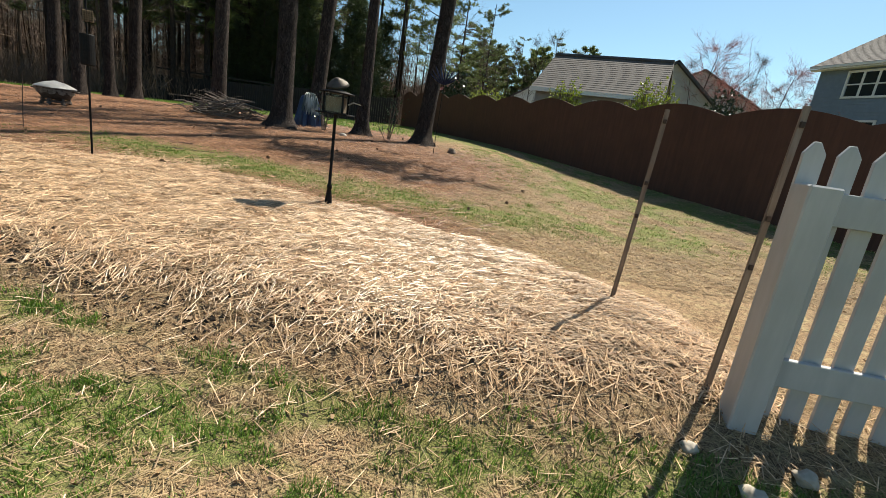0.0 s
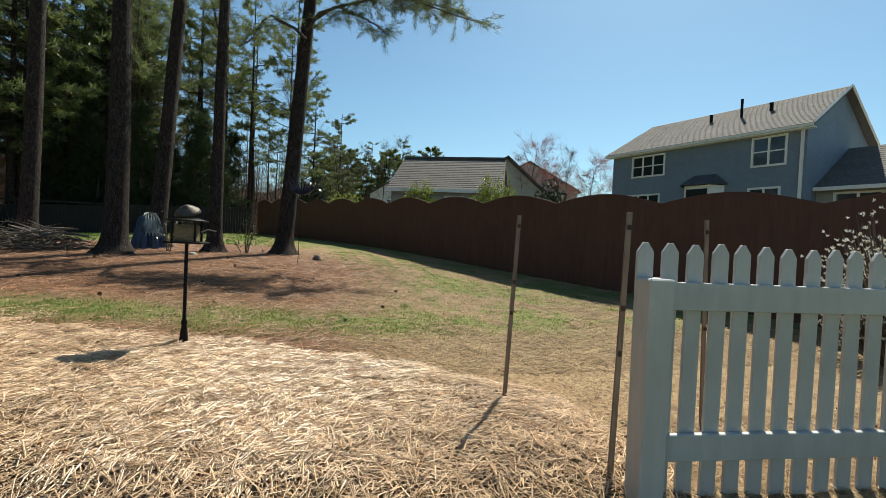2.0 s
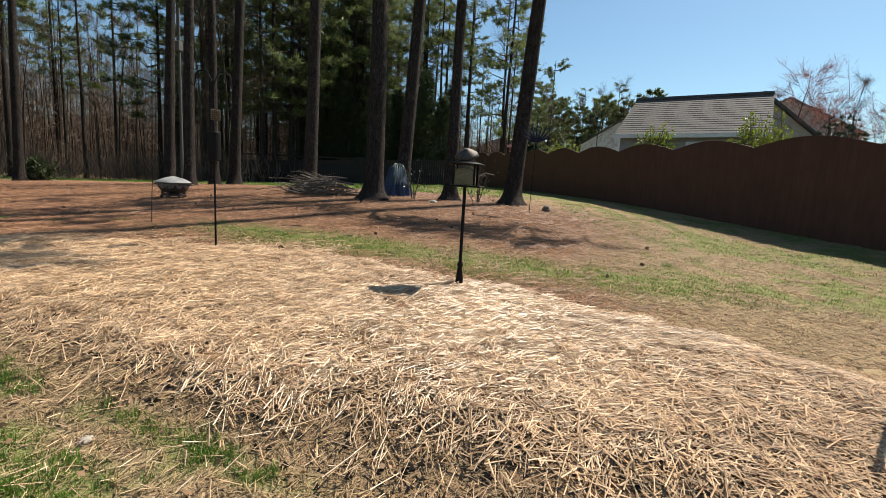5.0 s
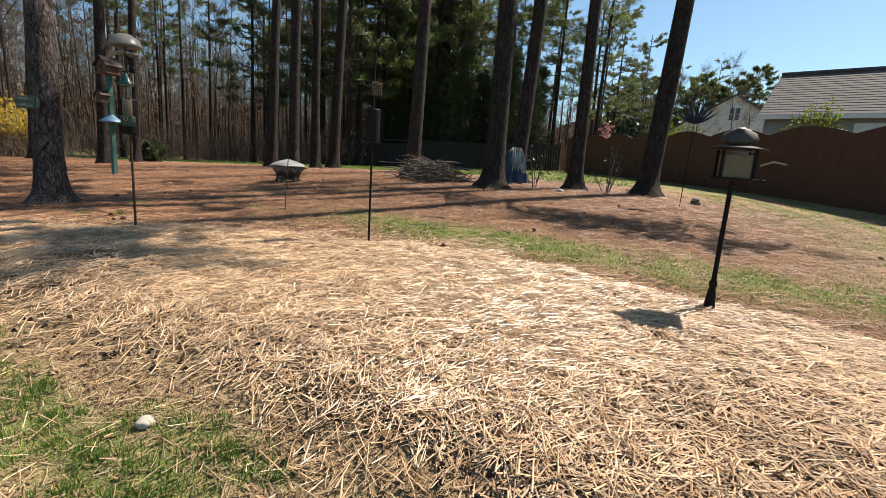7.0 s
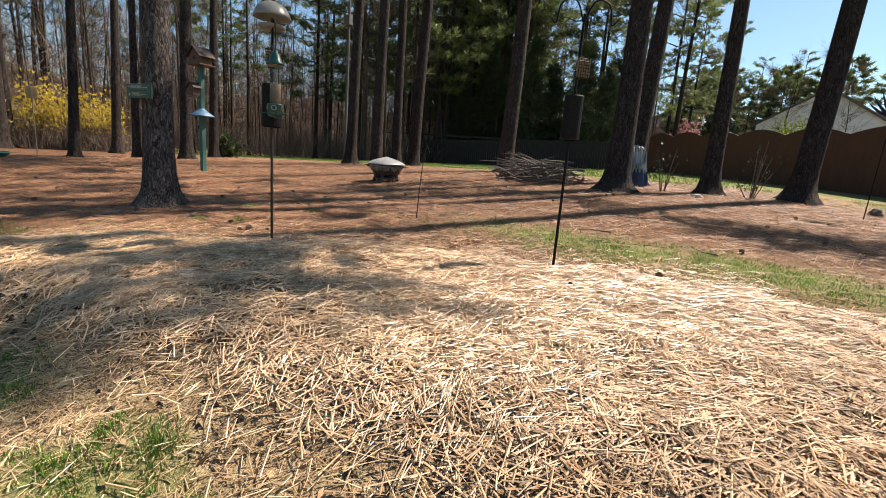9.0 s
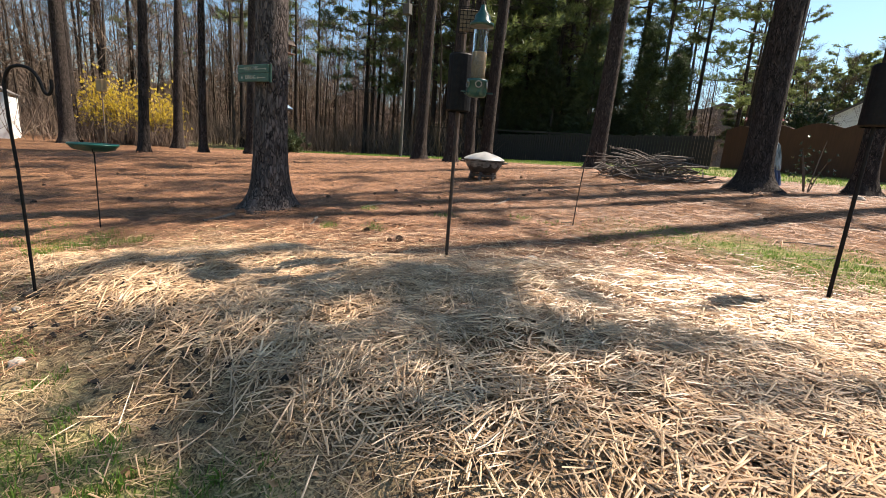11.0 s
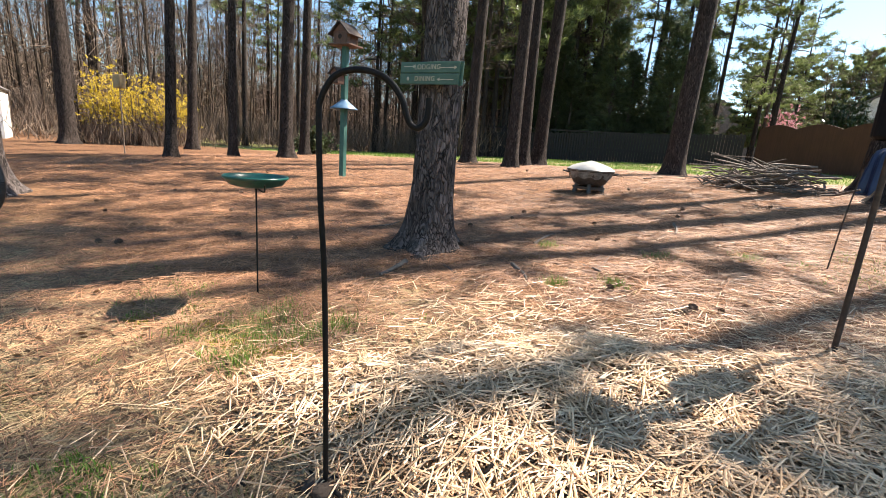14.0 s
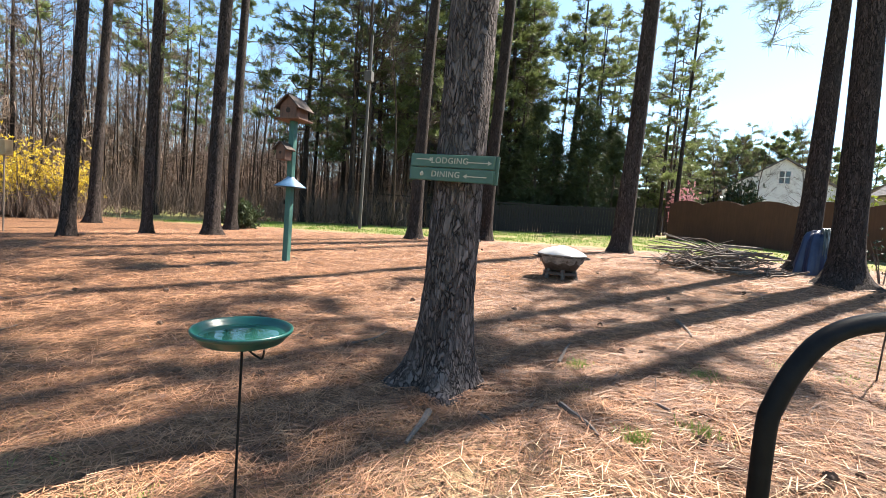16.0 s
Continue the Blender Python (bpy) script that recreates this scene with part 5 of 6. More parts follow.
for _i, (_x, _y, _r) in enumerate(((1.55, 1.95, 0.04), (1.75, 1.75, 0.055), (2.05, 1.9, 0.05), (1.35, 1.6, 0.035), (1.95, 1.5, 0.05), (2.5, 1.8, 0.05))):
    clump("rock", _x, _y, _r, ROCK, "rounded stone at the foot of the picket fence", "rock", 20 + _i, 0.7)
clump("tree_stump", -0.49, 12.38, 0.11, STICK, "small weathered tree stump in the grass", "stump", 12, 0.9)
clump("rock", -3.35, 12.0, 0.10, ROCK, "stone near the pines", "rock", 13, 0.5)


def bird_bath():
    x, y = -10.1, 3.81
    z0 = float(ground_z(x, y))
    ob = thing("bird_bath", (x, y, z0), "dark green plastic bird bath dish on a thin metal stake", "bird bath")
    h = 1.095 - z0
    g = Geo()
    g.lathe([(0.0, h - 0.045), (0.0900, h - 0.043), (0.1395, h - 0.03), (0.1665, h - 0.005), (0.1728, h + 0.005), (0.1800, h + 0.008), (0.1836, h + 0.002), (0.1800, h - 0.008), (0.1728, h - 0.012), (0.1485, h - 0.042), (0.0900, h - 0.058), (0.0, h - 0.060)], seg=48)
    part("dish", g, GREENPLASTIC, ob, "green round dish with rolled rim", smooth=True)
    g = Geo()
    a = np.linspace(0, 2 * np.pi, 40, endpoint=False)
    g.add(np.stack([0.155 * np.cos(a), 0.155 * np.sin(a), np.full(40, h - 0.018)], 1), [list(range(40))])
    part("water", g, WATER, ob, "shallow still water")
    g = Geo()
    g.tube([(0, 0, -0.1), (0, 0, h - 0.06)], [0.005, 0.005], 8)
    part("stake", g, BLACKMETAL, ob)
    g = Geo()
    g.tube(curved([(0.05, -0.03, h - 0.062), (0.12, -0.06, h - 0.07), (0.155, -0.075, h - 0.065), (0.17, -0.085, h - 0.03)]), [0.004] * 25, 6)
    part("bracket", g, BLACKMETAL, ob)


bird_bath()


def letters(text, size, parent, place, material, turn):
    cu = bpy.data.curves.new("lettering", "FONT")
    cu.body, cu.size, cu.extrude, cu.align_x, cu.align_y = text, size, 0.002, "CENTER", "CENTER"
    cu.space_character = 1.12
    tmp = new("lettering_curve", cu)
    me = bpy.data.meshes.new_from_object(tmp.evaluated_get(bpy.context.evaluated_depsgraph_get()))
    bpy.data.objects.remove(tmp)
    me.materials.append(material)
    ob = part("lettering", me, None, parent, "worn cream lettering")
    ob.matrix_basis = Matrix.Translation(place) @ turn
    return ob


def tree_sign():
    """Two green planks on one backing: LODGING and DINING with arrows."""
    place = Vector((-9.745, 5.125, 1.882))
    ob = thing("wooden_sign", place, "green painted wooden arrow sign nailed to the pine", "sign", turn=-9)
    ob.rotation_euler = (0, radians(1.5), radians(-9))
    face = Matrix.Rotation(radians(90), 4, "X")
    for z, word, s in ((0.042, "LODGING", 0.052), (-0.042, "DINING", 0.052)):
        g = Geo()
        g.box((-0.285, -0.012, z - 0.040), (0.285, 0.012, z + 0.040), cut=0.004)
        plank = part("plank", g, SIGNPAINT, ob, "green plank with worn edges")
        letters(word, s, plank, (-0.01 if word == "LODGING" else -0.03, -0.0145, z), CREAM, face)
        for a, b in (((0.115, z - 0.004), (0.245, z - 0.004)), ((-0.245, z + 0.006), (-0.15, z + 0.006))):
            if word == "DINING" and a[0] < 0:
                continue
            s_ = -1 if word == "DINING" else 1
            x = a[0] if s_ < 0 else b[0]
            y0, y1, k = -0.0155, -0.0125, a[1]
            if s_ > 0:
                outline = [(a[0], k - 0.003), (x, k - 0.003), (x, k - 0.013), (x + 0.025, k), (x, k + 0.013), (x, k + 0.003), (a[0], k + 0.003)]
            else:
                outline = [(x, k - 0.003), (b[0], k - 0.003), (b[0], k + 0.003), (x, k + 0.003), (x, k + 0.013), (x - 0.025, k), (x, k - 0.013)]
            m = len(outline)
            g = Geo()
            g.add([(u, y0, v) for u, v in outline] + [(u, y1, v) for u, v in outline], [list(range(m))] + [(i, i + m, (i + 1) % m + m, (i + 1) % m) for i in range(m)])
            part("arrow", g, CREAM, plank, "painted arrow")
        if word == "DINING":
            g = Geo()
            g.lathe([(0.0, -0.016), (0.014, -0.012), (0.017, 0.0), (0.010, 0.014), (0.0, 0.018)], (-0.20, -0.004, z), 12)
            part("emblem", g, CREAM, plank, "small painted emblem")
    g = Geo()
    g.box((-0.305, 0.012, -0.085), (-0.270, 0.028, 0.085), cut=0.003)
    part("end_batten", g, SIGNPAINT, ob)
    g = Geo()
    g.box((0.27, 0.012, -0.085), (0.305, 0.028, 0.085), cut=0.003)
    part("end_batten", g, SIGNPAINT, ob)
    g = Geo()
    g.box((-0.10, 0.012, -0.06), (0.14, 0.11, 0.06), cut=0.006)
    part("mounting_block", g, STICK, ob, "rough wooden mounting block")


tree_sign()


def birdhouse_box(parent, x, y, z, w, h, name, label):
    g = Geo()
    g.box((x - w / 2, y - w / 2, z), (x + w / 2, y + w / 2, z + h), cut=0.006)
    g.add([(x - w / 2, y - w / 2, z + h), (x + w / 2, y - w / 2, z + h), (x, y - w / 2, z + h + w * 0.45), (x - w / 2, y + w / 2, z + h), (x + w / 2, y + w / 2, z + h), (x, y + w / 2, z + h + w * 0.45)], [(0, 1, 2), (5, 4, 3)])
    box = part(name, g, REDWOOD, parent, label)
    for s in (-1, 1):
        g = Geo()
        roof_slab(g, (x + s * w * 0.72, y + s * w * 0.66, z + h - w * 0.2), (x + s * w * 0.72, y - s * w * 0.66, z + h - w * 0.2), (x, y - s * w * 0.66, z + h + w * 0.5), (x, y + s * w * 0.66, z + h + w * 0.5), 0.02)
        part("roof_board", g, BROWNMETAL, box)
    # flat disc on the closed front; the hole's inner shade is its dark colour
    g = Geo()
    g.lathe([(0.0, 0.002), (w * 0.13, 0.002), (w * 0.14, 0.0)], (0, 0, 0), 12)
    hole = part("entrance_hole", g, SOIL, box)
    hole.matrix_basis = Matrix.Translation((x, y - w / 2 - 0.003, z + h * 0.6)) @ Matrix.Rotation(radians(90), 4, "X")


def birdhouse_post():
    x, y = -13.82, 9.0
    z0 = float(ground_z(x, y))
    ob = thing("birdhouse_post", (x, y, z0), "green wooden post with two birdhouses and a blue cone baffle", "birdhouse")
    g = Geo()
    g.box((-0.05, -0.05, -0.1), (0.05, 0.05, 2.98 - z0), cut=0.006)
    part("post", g, GREENPAINT, ob)
    g = Geo()
    g.lathe([(0.055, 2.05 - z0), (0.07, 2.03 - z0), (0.15, 1.965 - z0), (0.262, 1.885 - z0), (0.265, 1.872 - z0), (0.15, 1.95 - z0), (0.055, 2.02 - z0)], seg=28)
    part("cone_baffle", g, BLUEPAINT, ob, "blue-grey metal cone baffle", smooth=True)
    g = Geo()
    g.box((-0.075, -0.06, 1.58 - z0), (-0.05, 0.0, 1.66 - z0), cut=0.004)
    part("latch", g, BLACKMETAL, ob, "small dark latch on the post")
    g = Geo()
    g.box((-0.24, -0.2, 2.98 - z0), (0.24, 0.2, 3.005 - z0), cut=0.004)
    part("platform", g, REDWOOD, ob)
    birdhouse_box(ob, 0, 0, 3.007 - z0, 0.32, 0.20, "birdhouse", "red-brown wooden birdhouse with pitched roof")
    birdhouse_box(ob, -0.05, -0.145, 2.31 - z0, 0.18, 0.19, "birdhouse", "small red wooden nest box")


birdhouse_post()


def fire_pit():
    x, y = -9.32, 9.95
    z0 = float(ground_z(x, y))
    ob = thing("fire_pit", (x, y, z0), "round bronze fire pit under a weathered grey lid", "fire pit", turn=20)
    g = Geo()
    g.lathe([(0.0, 0.11), (0.20, 0.115), (0.255, 0.14), (0.29, 0.20), (0.325, 0.27), (0.345, 0.325), (0.375, 0.335), (0.378, 0.348), (0.33, 0.35), (0.0, 0.35)], seg=36)
    part("bowl", g, BRONZE, ob, "dark weathered bronze bowl", smooth=True)
    a = np.linspace(0, 2 * np.pi, 56, endpoint=False)
    g = Geo()
    rings = []
    for i, (r, z) in enumerate(((0.318, 0.235), (0.345, 0.30), (0.372, 0.345), (0.385, 0.358), (0.388, 0.366))):
        k = 0.010 * np.sin(13 * a) * (1.0 if i < 3 else 0.2)
        rings.append(np.stack([(r + k) * np.cos(a), (r + k) * np.sin(a), np.full(56, z) + (0.018 * np.sin(10 * a) if i == 0 else 0.0)], 1))
    g.grid(np.array(rings), wrap=True)
    part("skirt", g, COVERDARK, ob, "stained grey skirt round the bowl", smooth=True)
    g = Geo()
    rings = []
    for i, (r, z) in enumerate(((0.388, 0.366), (0.37, 0.385), (0.30, 0.425), (0.18, 0.47), (0.07, 0.497), (0.03, 0.51), (0.001, 0.513))):
        rings.append(np.stack([r * (1 + 0.012 * np.sin(8 * a + i)) * np.cos(a), r * (1 + 0.012 * np.sin(8 * a + i)) * np.sin(a), np.full(56, z) + 0.004 * np.sin(6 * a + i)], 1))
    g.grid(np.array(rings), wrap=True)
    part("lid", g, COVER, ob, "pale grey lid rising to a peak", smooth=True)
    for s_ in (-1, 1):
        g = Geo()
        g.tube(curved([(s_ * 0.34, -0.08, 0.31), (s_ * 0.43, -0.07, 0.325), (s_ * 0.43, 0.07, 0.325), (s_ * 0.34, 0.08, 0.31)], 4), [0.014] * 13, 8)
        part("handle", g, BRONZE, ob, "dark loop handle")
    for k in range(6):
        b = k * math.pi / 3 + 0.4
        g = Geo()
        px, py = 0.235 * math.cos(b), 0.235 * math.sin(b)
        g.tube([(px * 0.9, py * 0.9, 0.17), (px, py, 0.08), (px * 1.12, py * 1.12, -0.02)], [0.04, 0.034, 0.038], 6)
        part("leg", g, BRONZE, ob)
    g = Geo()
    g.lathe([(0.225, 0.055), (0.26, 0.05), (0.265, 0.09), (0.23, 0.095), (0.225, 0.055)], seg=28)
    part("base_ring", g, BRONZE, ob)


fire_pit()


def brush_pile():
    """A heap of cut branches, each a stick of its own."""
    x, y = -6.72, 12.2
    ob = thing("brush_pile", on_ground(x, y), "heap of dead grey branches and sticks", "brush pile")
    r = np.random.RandomState(77)
    for i in range(210):
        a = r.uniform(0, 3.14)
        cx, cy = r.normal() * 0.48, r.normal() * 0.30
        top = max(0.03, 0.50 - 0.28 * (cx * cx / 0.7 + cy * cy / 0.3) ** 0.5) * r.uniform(0.05, 1.0)
        ln = r.uniform(0.15, 0.55) if i % 4 else r.uniform(0.5, 0.95)
        if i % 23 == 0:
            a, ln, top, cx = r.uniform(2.6, 3.0), 1.25, 0.40, r.uniform(-0.2, 0.3)
        d = np.array([math.cos(a) * 1.2, math.sin(a) * 0.8, r.normal() * 0.20 - (0.22 * math.cos(a) if i % 23 == 0 else 0)])
        p = np.array([cx, cy, top])
        pts = [p - d * ln * 0.6, p - d * ln * 0.15 + r.normal(size=3) * 0.06, p + d * ln * 0.25 + r.normal(size=3) * 0.06, p + d * ln * 0.7]
        pts = [np.array([q[0], q[1], max(q[2], 0.01)]) for q in pts]
        q = r.uniform(0.005, 0.017) if i % 9 else r.uniform(0.02, 0.032)
        g = Geo()
        g.tube(pts, [q, q, q * 0.8, q * 0.5], 5)
        part("branch", g, STICK, ob)


brush_pile()


def tarp_bundle():
    """A draped tarp over a bin beside the thick pine: folds falling to the ground."""
    x, y = -4.72, 13.1
    ob = thing("tarp_bundle", on_ground(x, y), "dark blue tarp draped over a bundle with pale folded top", "tarp")
    a = np.linspace(0, 2 * np.pi, 72, endpoint=False)
    g = Geo()
    rings = []
    for z, r in ((-0.02, 0.36), (0.2, 0.34), (0.45, 0.30), (0.68, 0.26), (0.78, 0.22), (0.83, 0.12), (0.84, 0.01)):
        fold = 1 + (0.17 * np.sin(8 * a + 0.6 + 1.5 * z) + 0.08 * np.sin(19 * a + 3 * z)) * (1.1 - z)
        rings.append(np.stack([r * 0.95 * fold * np.cos(a), r * fold * np.sin(a), z + 0.03 * np.sin(5 * a) * (z > 0.5)], 1))
    g.grid(np.array(rings), wrap=True)
    part("tarp", g, TARP, ob, "dark blue folded tarp", smooth=True)
    g = Geo()
    rings = []
    for z, r in ((0.36, 0.30), (0.58, 0.275), (0.76, 0.235), (0.85, 0.16), (0.87, 0.01)):
        fold = 1 + 0.10 * np.sin(13 * a + 0.6) * (1.1 - z)
        part_a = a * 0.24 - 1.75
        rings.append(np.stack([(r + 0.045) * fold * np.cos(part_a), (r + 0.045) * fold * np.sin(part_a), np.full(72, z) + 0.05 * np.sin(7 * a)], 1))
    g.grid(np.array(rings))
    part("pale_sheet", g, TARPGREY, ob, "grey-green plastic sheet thrown over", smooth=True)


tarp_bundle()


def thin_rod(x, y, top, lean, label):
    z = float(ground_z(x, y))
    g = Geo()
    g.tube(curved([(0, 0, -0.08), (lean * 0.4, 0, (top - z) * 0.5), (lean, 0, top - z)], 4), [0.006] * 9, 6)
    return solid("garden_rod", g, BROWNMETAL, label, "garden rod", "thin rods", place=(x, y, z))


thin_rod(-6.73, 6.71, 1.42, 0.06, "thin rusty rod standing in the pine needles")


def spinner():
    x, y = -0.88, 11.6
    z = float(ground_z(x, y))
    ob = thing("garden_spinner", (x, y, z), "dark blue metal flower-shaped garden spinner on a rod", "wind spinner")
    g = Geo()
    g.tube([(0, 0, -0.08), (0.03, 0, 1.70)], [0.008, 0.007], 6)
    part("rod", g, BLACKMETAL, ob)
    for k in range(9):
        a = math.pi * (0.08 + 0.84 * k / 8)
        d = np.array([math.cos(a), -0.35 + 0.07 * (k % 3), math.sin(a) * 0.75])
        pts = [np.array([0.03, 0, 1.66]) + d * u * 0.38 + np.array([0, 0, 0.16 * u * u]) for u in np.linspace(0, 1, 6)]
        g = Geo()
        g.tube(pts, [0.008, 0.018, 0.024, 0.020, 0.012, 0.002], 6)
        part("petal", g, SPINBLUE, ob)


spinner()


def cart_wheel():
    x, y = -13.9, 3.68
    z = float(ground_z(x, y))
    ob = thing("spoked_wheel", (x, y, z + 0.40), "black spoked wheel standing upright near the pale pine", "wheel", turn=20)
    ring = [(0.385 * math.cos(a), 0, 0.385 * math.sin(a)) for a in np.linspace(0, 2 * math.pi, 41)]
    g = Geo()
    g.tube(ring, [0.035] * 41, 10, False)
    part("tyre", g, TYRE, ob, smooth=True)
    ring = [(0.33 * math.cos(a), 0, 0.33 * math.sin(a)) for a in np.linspace(0, 2 * math.pi, 41)]
    g = Geo()
    g.tube(ring, [0.025] * 41, 8, False)
    part("rim", g, BLACKMETAL, ob, smooth=True)
    for k in range(6):
        a = k * math.pi / 3
        g = Geo()
        g.tube([(0.03 * math.cos(a), 0, 0.03 * math.sin(a)), (0.32 * math.cos(a), 0, 0.32 * math.sin(a))], [0.024, 0.03], 6)
        part("spoke", g, BLACKMETAL, ob)
    g = Geo()
    g.tube([(0, -0.07, 0), (0, 0.07, 0)], [0.05, 0.05], 12)
    part("hub", g, BLACKMETAL, ob)


cart_wheel()


def white_shed():
    ob = thing("garden_shed", on_ground(-33.0, 9.8), "small white shed at the wood's edge", "shed", turn=-25)
    g = Geo()
    siding(g, -1.2, 1.2, 0, 1.9, -0.9)
    g.box((-1.2, -0.898, 0), (1.2, 0.9, 1.9))
    part("wall", g, WHITESIDING, ob)
    g = Geo()
    roof_slab(g, (-1.35, -1.0, 1.9), (1.35, -1.0, 1.9), (1.35, 0, 2.45), (-1.35, 0, 2.45), 0.06)
    roof_slab(g, (1.35, 1.0, 1.9), (-1.35, 1.0, 1.9), (-1.35, 0, 2.45), (1.35, 0, 2.45), 0.06)
    part("roof", g, SHINGLE, ob)


white_shed()


def post_feeder():
    x, y = -20.9, 8.8
    z = float(ground_z(x, y))
    ob = thing("post_feeder", (x, y, z), "small tan feeder board on a thin post", "bird feeder")
    g = Geo()
    g.tube([(0, 0, -0.1), (0, 0, 1.75)], [0.018, 0.018], 6)
    part("post", g, STAKE, ob)
    g = Geo()
    g.box((-0.15, -0.08, 1.62), (0.15, 0.08, 1.95), cut=0.012)
    part("box", g, DRYBLADE, ob)


post_feeder()


def light_pole():
    x, y = -18.75, 20.6
    z = float(ground_z(x, y))
    ob = thing("utility_pole", (x, y, z), "grey metal pole with small boxes at the wood's edge", "pole")
    g = Geo()
    g.tube([(0, 0, -0.2), (0.0, 0, 8.4)], [0.075, 0.06], 12)
    part("shaft", g, POLEGREY, ob, smooth=True)
    g = Geo()
    g.box((-0.16, -0.22, 6.4), (0.18, 0.06, 6.85), cut=0.02)
    part("meter_box", g, POLEGREY, ob)


light_pole()


# ---- small litter ----
def pine_cone_mesh():
    g = Geo()
    g.lathe([(0.0, -0.035), (0.014, -0.028), (0.02, 0.0), (0.013, 0.028), (0.0, 0.036)], seg=10)
    for i in range(46):
        f = (i + 0.5) / 46
        a = i * 2.399963
        z = -0.033 + 0.066 * f
        r = 0.031 * math.sin(math.pi * (0.12 + 0.78 * f)) + 0.004
        c, s = math.cos(a), math.sin(a)
        p = np.array([c * r * 0.45, s * r * 0.45, z])
        t_ = np.array([c * r, s * r, z + 0.007])
        sd = np.array([-s, c, 0]) * 0.007
        g.add([p - sd * 0.7, p + sd * 0.7, t_ + sd, t_ - sd, t_ + np.array([0, 0, -0.004])], [(0, 1, 2, 3), (3, 2, 4), (0, 4, 1)])
    me = g.mesh("pine_cone")
    me.materials.append(CONE)
    return me


cone_me = pine_cone_mesh()
r = random.Random(21)
cone_at = [(-7.56, 5.05), (-7.72, 4.95), (-9.6, 7.0), (-10.9, 4.9), (-11.4, 4.7), (-12.1, 3.9), (-12.0, 4.0), (-8.4, 6.6), (-8.55, 6.55), (-7.9, 8.4), (0.85, 7.1), (1.2, 8.6), (0.3, 6.2)]
while len(cone_at) < 48:
    x, y = r.uniform(-17, -2), r.uniform(4.6, 12.5)
    if r.random() < float(litter_mask(x, y)):
        cone_at.append((x, y))
for x, y in cone_at:
    ob = new("pine_cone", cone_me)
    k = r.uniform(0.6, 0.95)
    ob.matrix_basis = Matrix.Translation(on_ground(x, y, 0.02)) @ Euler((r.uniform(1.0, 2.1), 0, r.uniform(0, 6.28))).to_matrix().to_4x4()
    ob.scale = (k, k, k)
    tagged(ob, "open brown pine cone lying on the needles", "pine cone", "scattered pine cones")

for i in range(34):
    if i < 8:
        x, y, ln, q = ((-9.67, 4.66, 0.34, 0.022), (-8.85, 5.10, 0.36, 0.018), (-8.4, 5.5, 0.2, 0.012), (-9.0, 6.3, 0.5, 0.016), (-10.6, 5.9, 0.4, 0.012), (-7.9, 7.6, 0.6, 0.02), (-9.3, 4.9, 0.25, 0.01), (-5.6, 12.3, 1.1, 0.03))[i]
    else:
        x, y, ln, q = r.uniform(-15, -3), r.uniform(4.8, 11), r.uniform(0.12, 0.5), r.uniform(0.004, 0.011)
    a = r.uniform(0, 6.28)
    g = Geo()
    pts = []
    for u in (-0.5, -0.2, 0.15, 0.5):
        px, py = x + math.cos(a) * ln * u + r.uniform(-0.02, 0.02), y + math.sin(a) * ln * u + r.uniform(-0.02, 0.02)
        pts.append((px - x, py - y, float(ground_z(px, py)) - float(ground_z(x, y)) + q * 0.8 + r.uniform(0, 0.01)))
    g.tube(curved(pts, 3), list(np.linspace(q, q * 0.5, 10)), 6)
    solid("fallen_stick", g, STICK, "weathered fallen stick lying on the ground", "stick", "fallen sticks", place=on_ground(x, y))


# ---- straw, grass and needles ----
def strips(x, y, z, head, tilt, length, width):
    """Many thin straight stalks of three sides, one island each."""
    n = len(x)
    d = np.stack([np.cos(head) * np.cos(tilt), np.sin(head) * np.cos(tilt), np.sin(tilt)], 1)
    side = np.stack([-np.sin(head), np.cos(head), np.zeros(n)], 1)
    up = np.cross(side, d)
    up *= np.sign(up[:, 2:3] + 1e-6)
    c = np.stack([x, y, z], 1)
    rings = []
    for u in (-0.5, 0.5):
        p = c + d * (length * u)[:, None]
        w = (width * (1.0 if u <= 0 else 0.7))[:, None]
        rings.append(np.stack([p - side * w / 2, p + up * w * 0.3, p + side * w / 2], 1))
    v = np.stack(rings, 1).reshape(n, 6, 3)
    f = np.array([(0, 1, 4, 3), (1, 2, 5, 4)])
    return v.reshape(-1, 3), (np.arange(n)[:, None, None] * 6 + f[None]).reshape(-1, 4)


R = np.random.RandomState(99)


def sample(n, x0, x1, y0, y1, chance):
    x, y = R.uniform(x0, x1, n), R.uniform(y0, y1, n)
    keep = R.uniform(0, 1, n) < chance(x, y)
    return x[keep], y[keep]


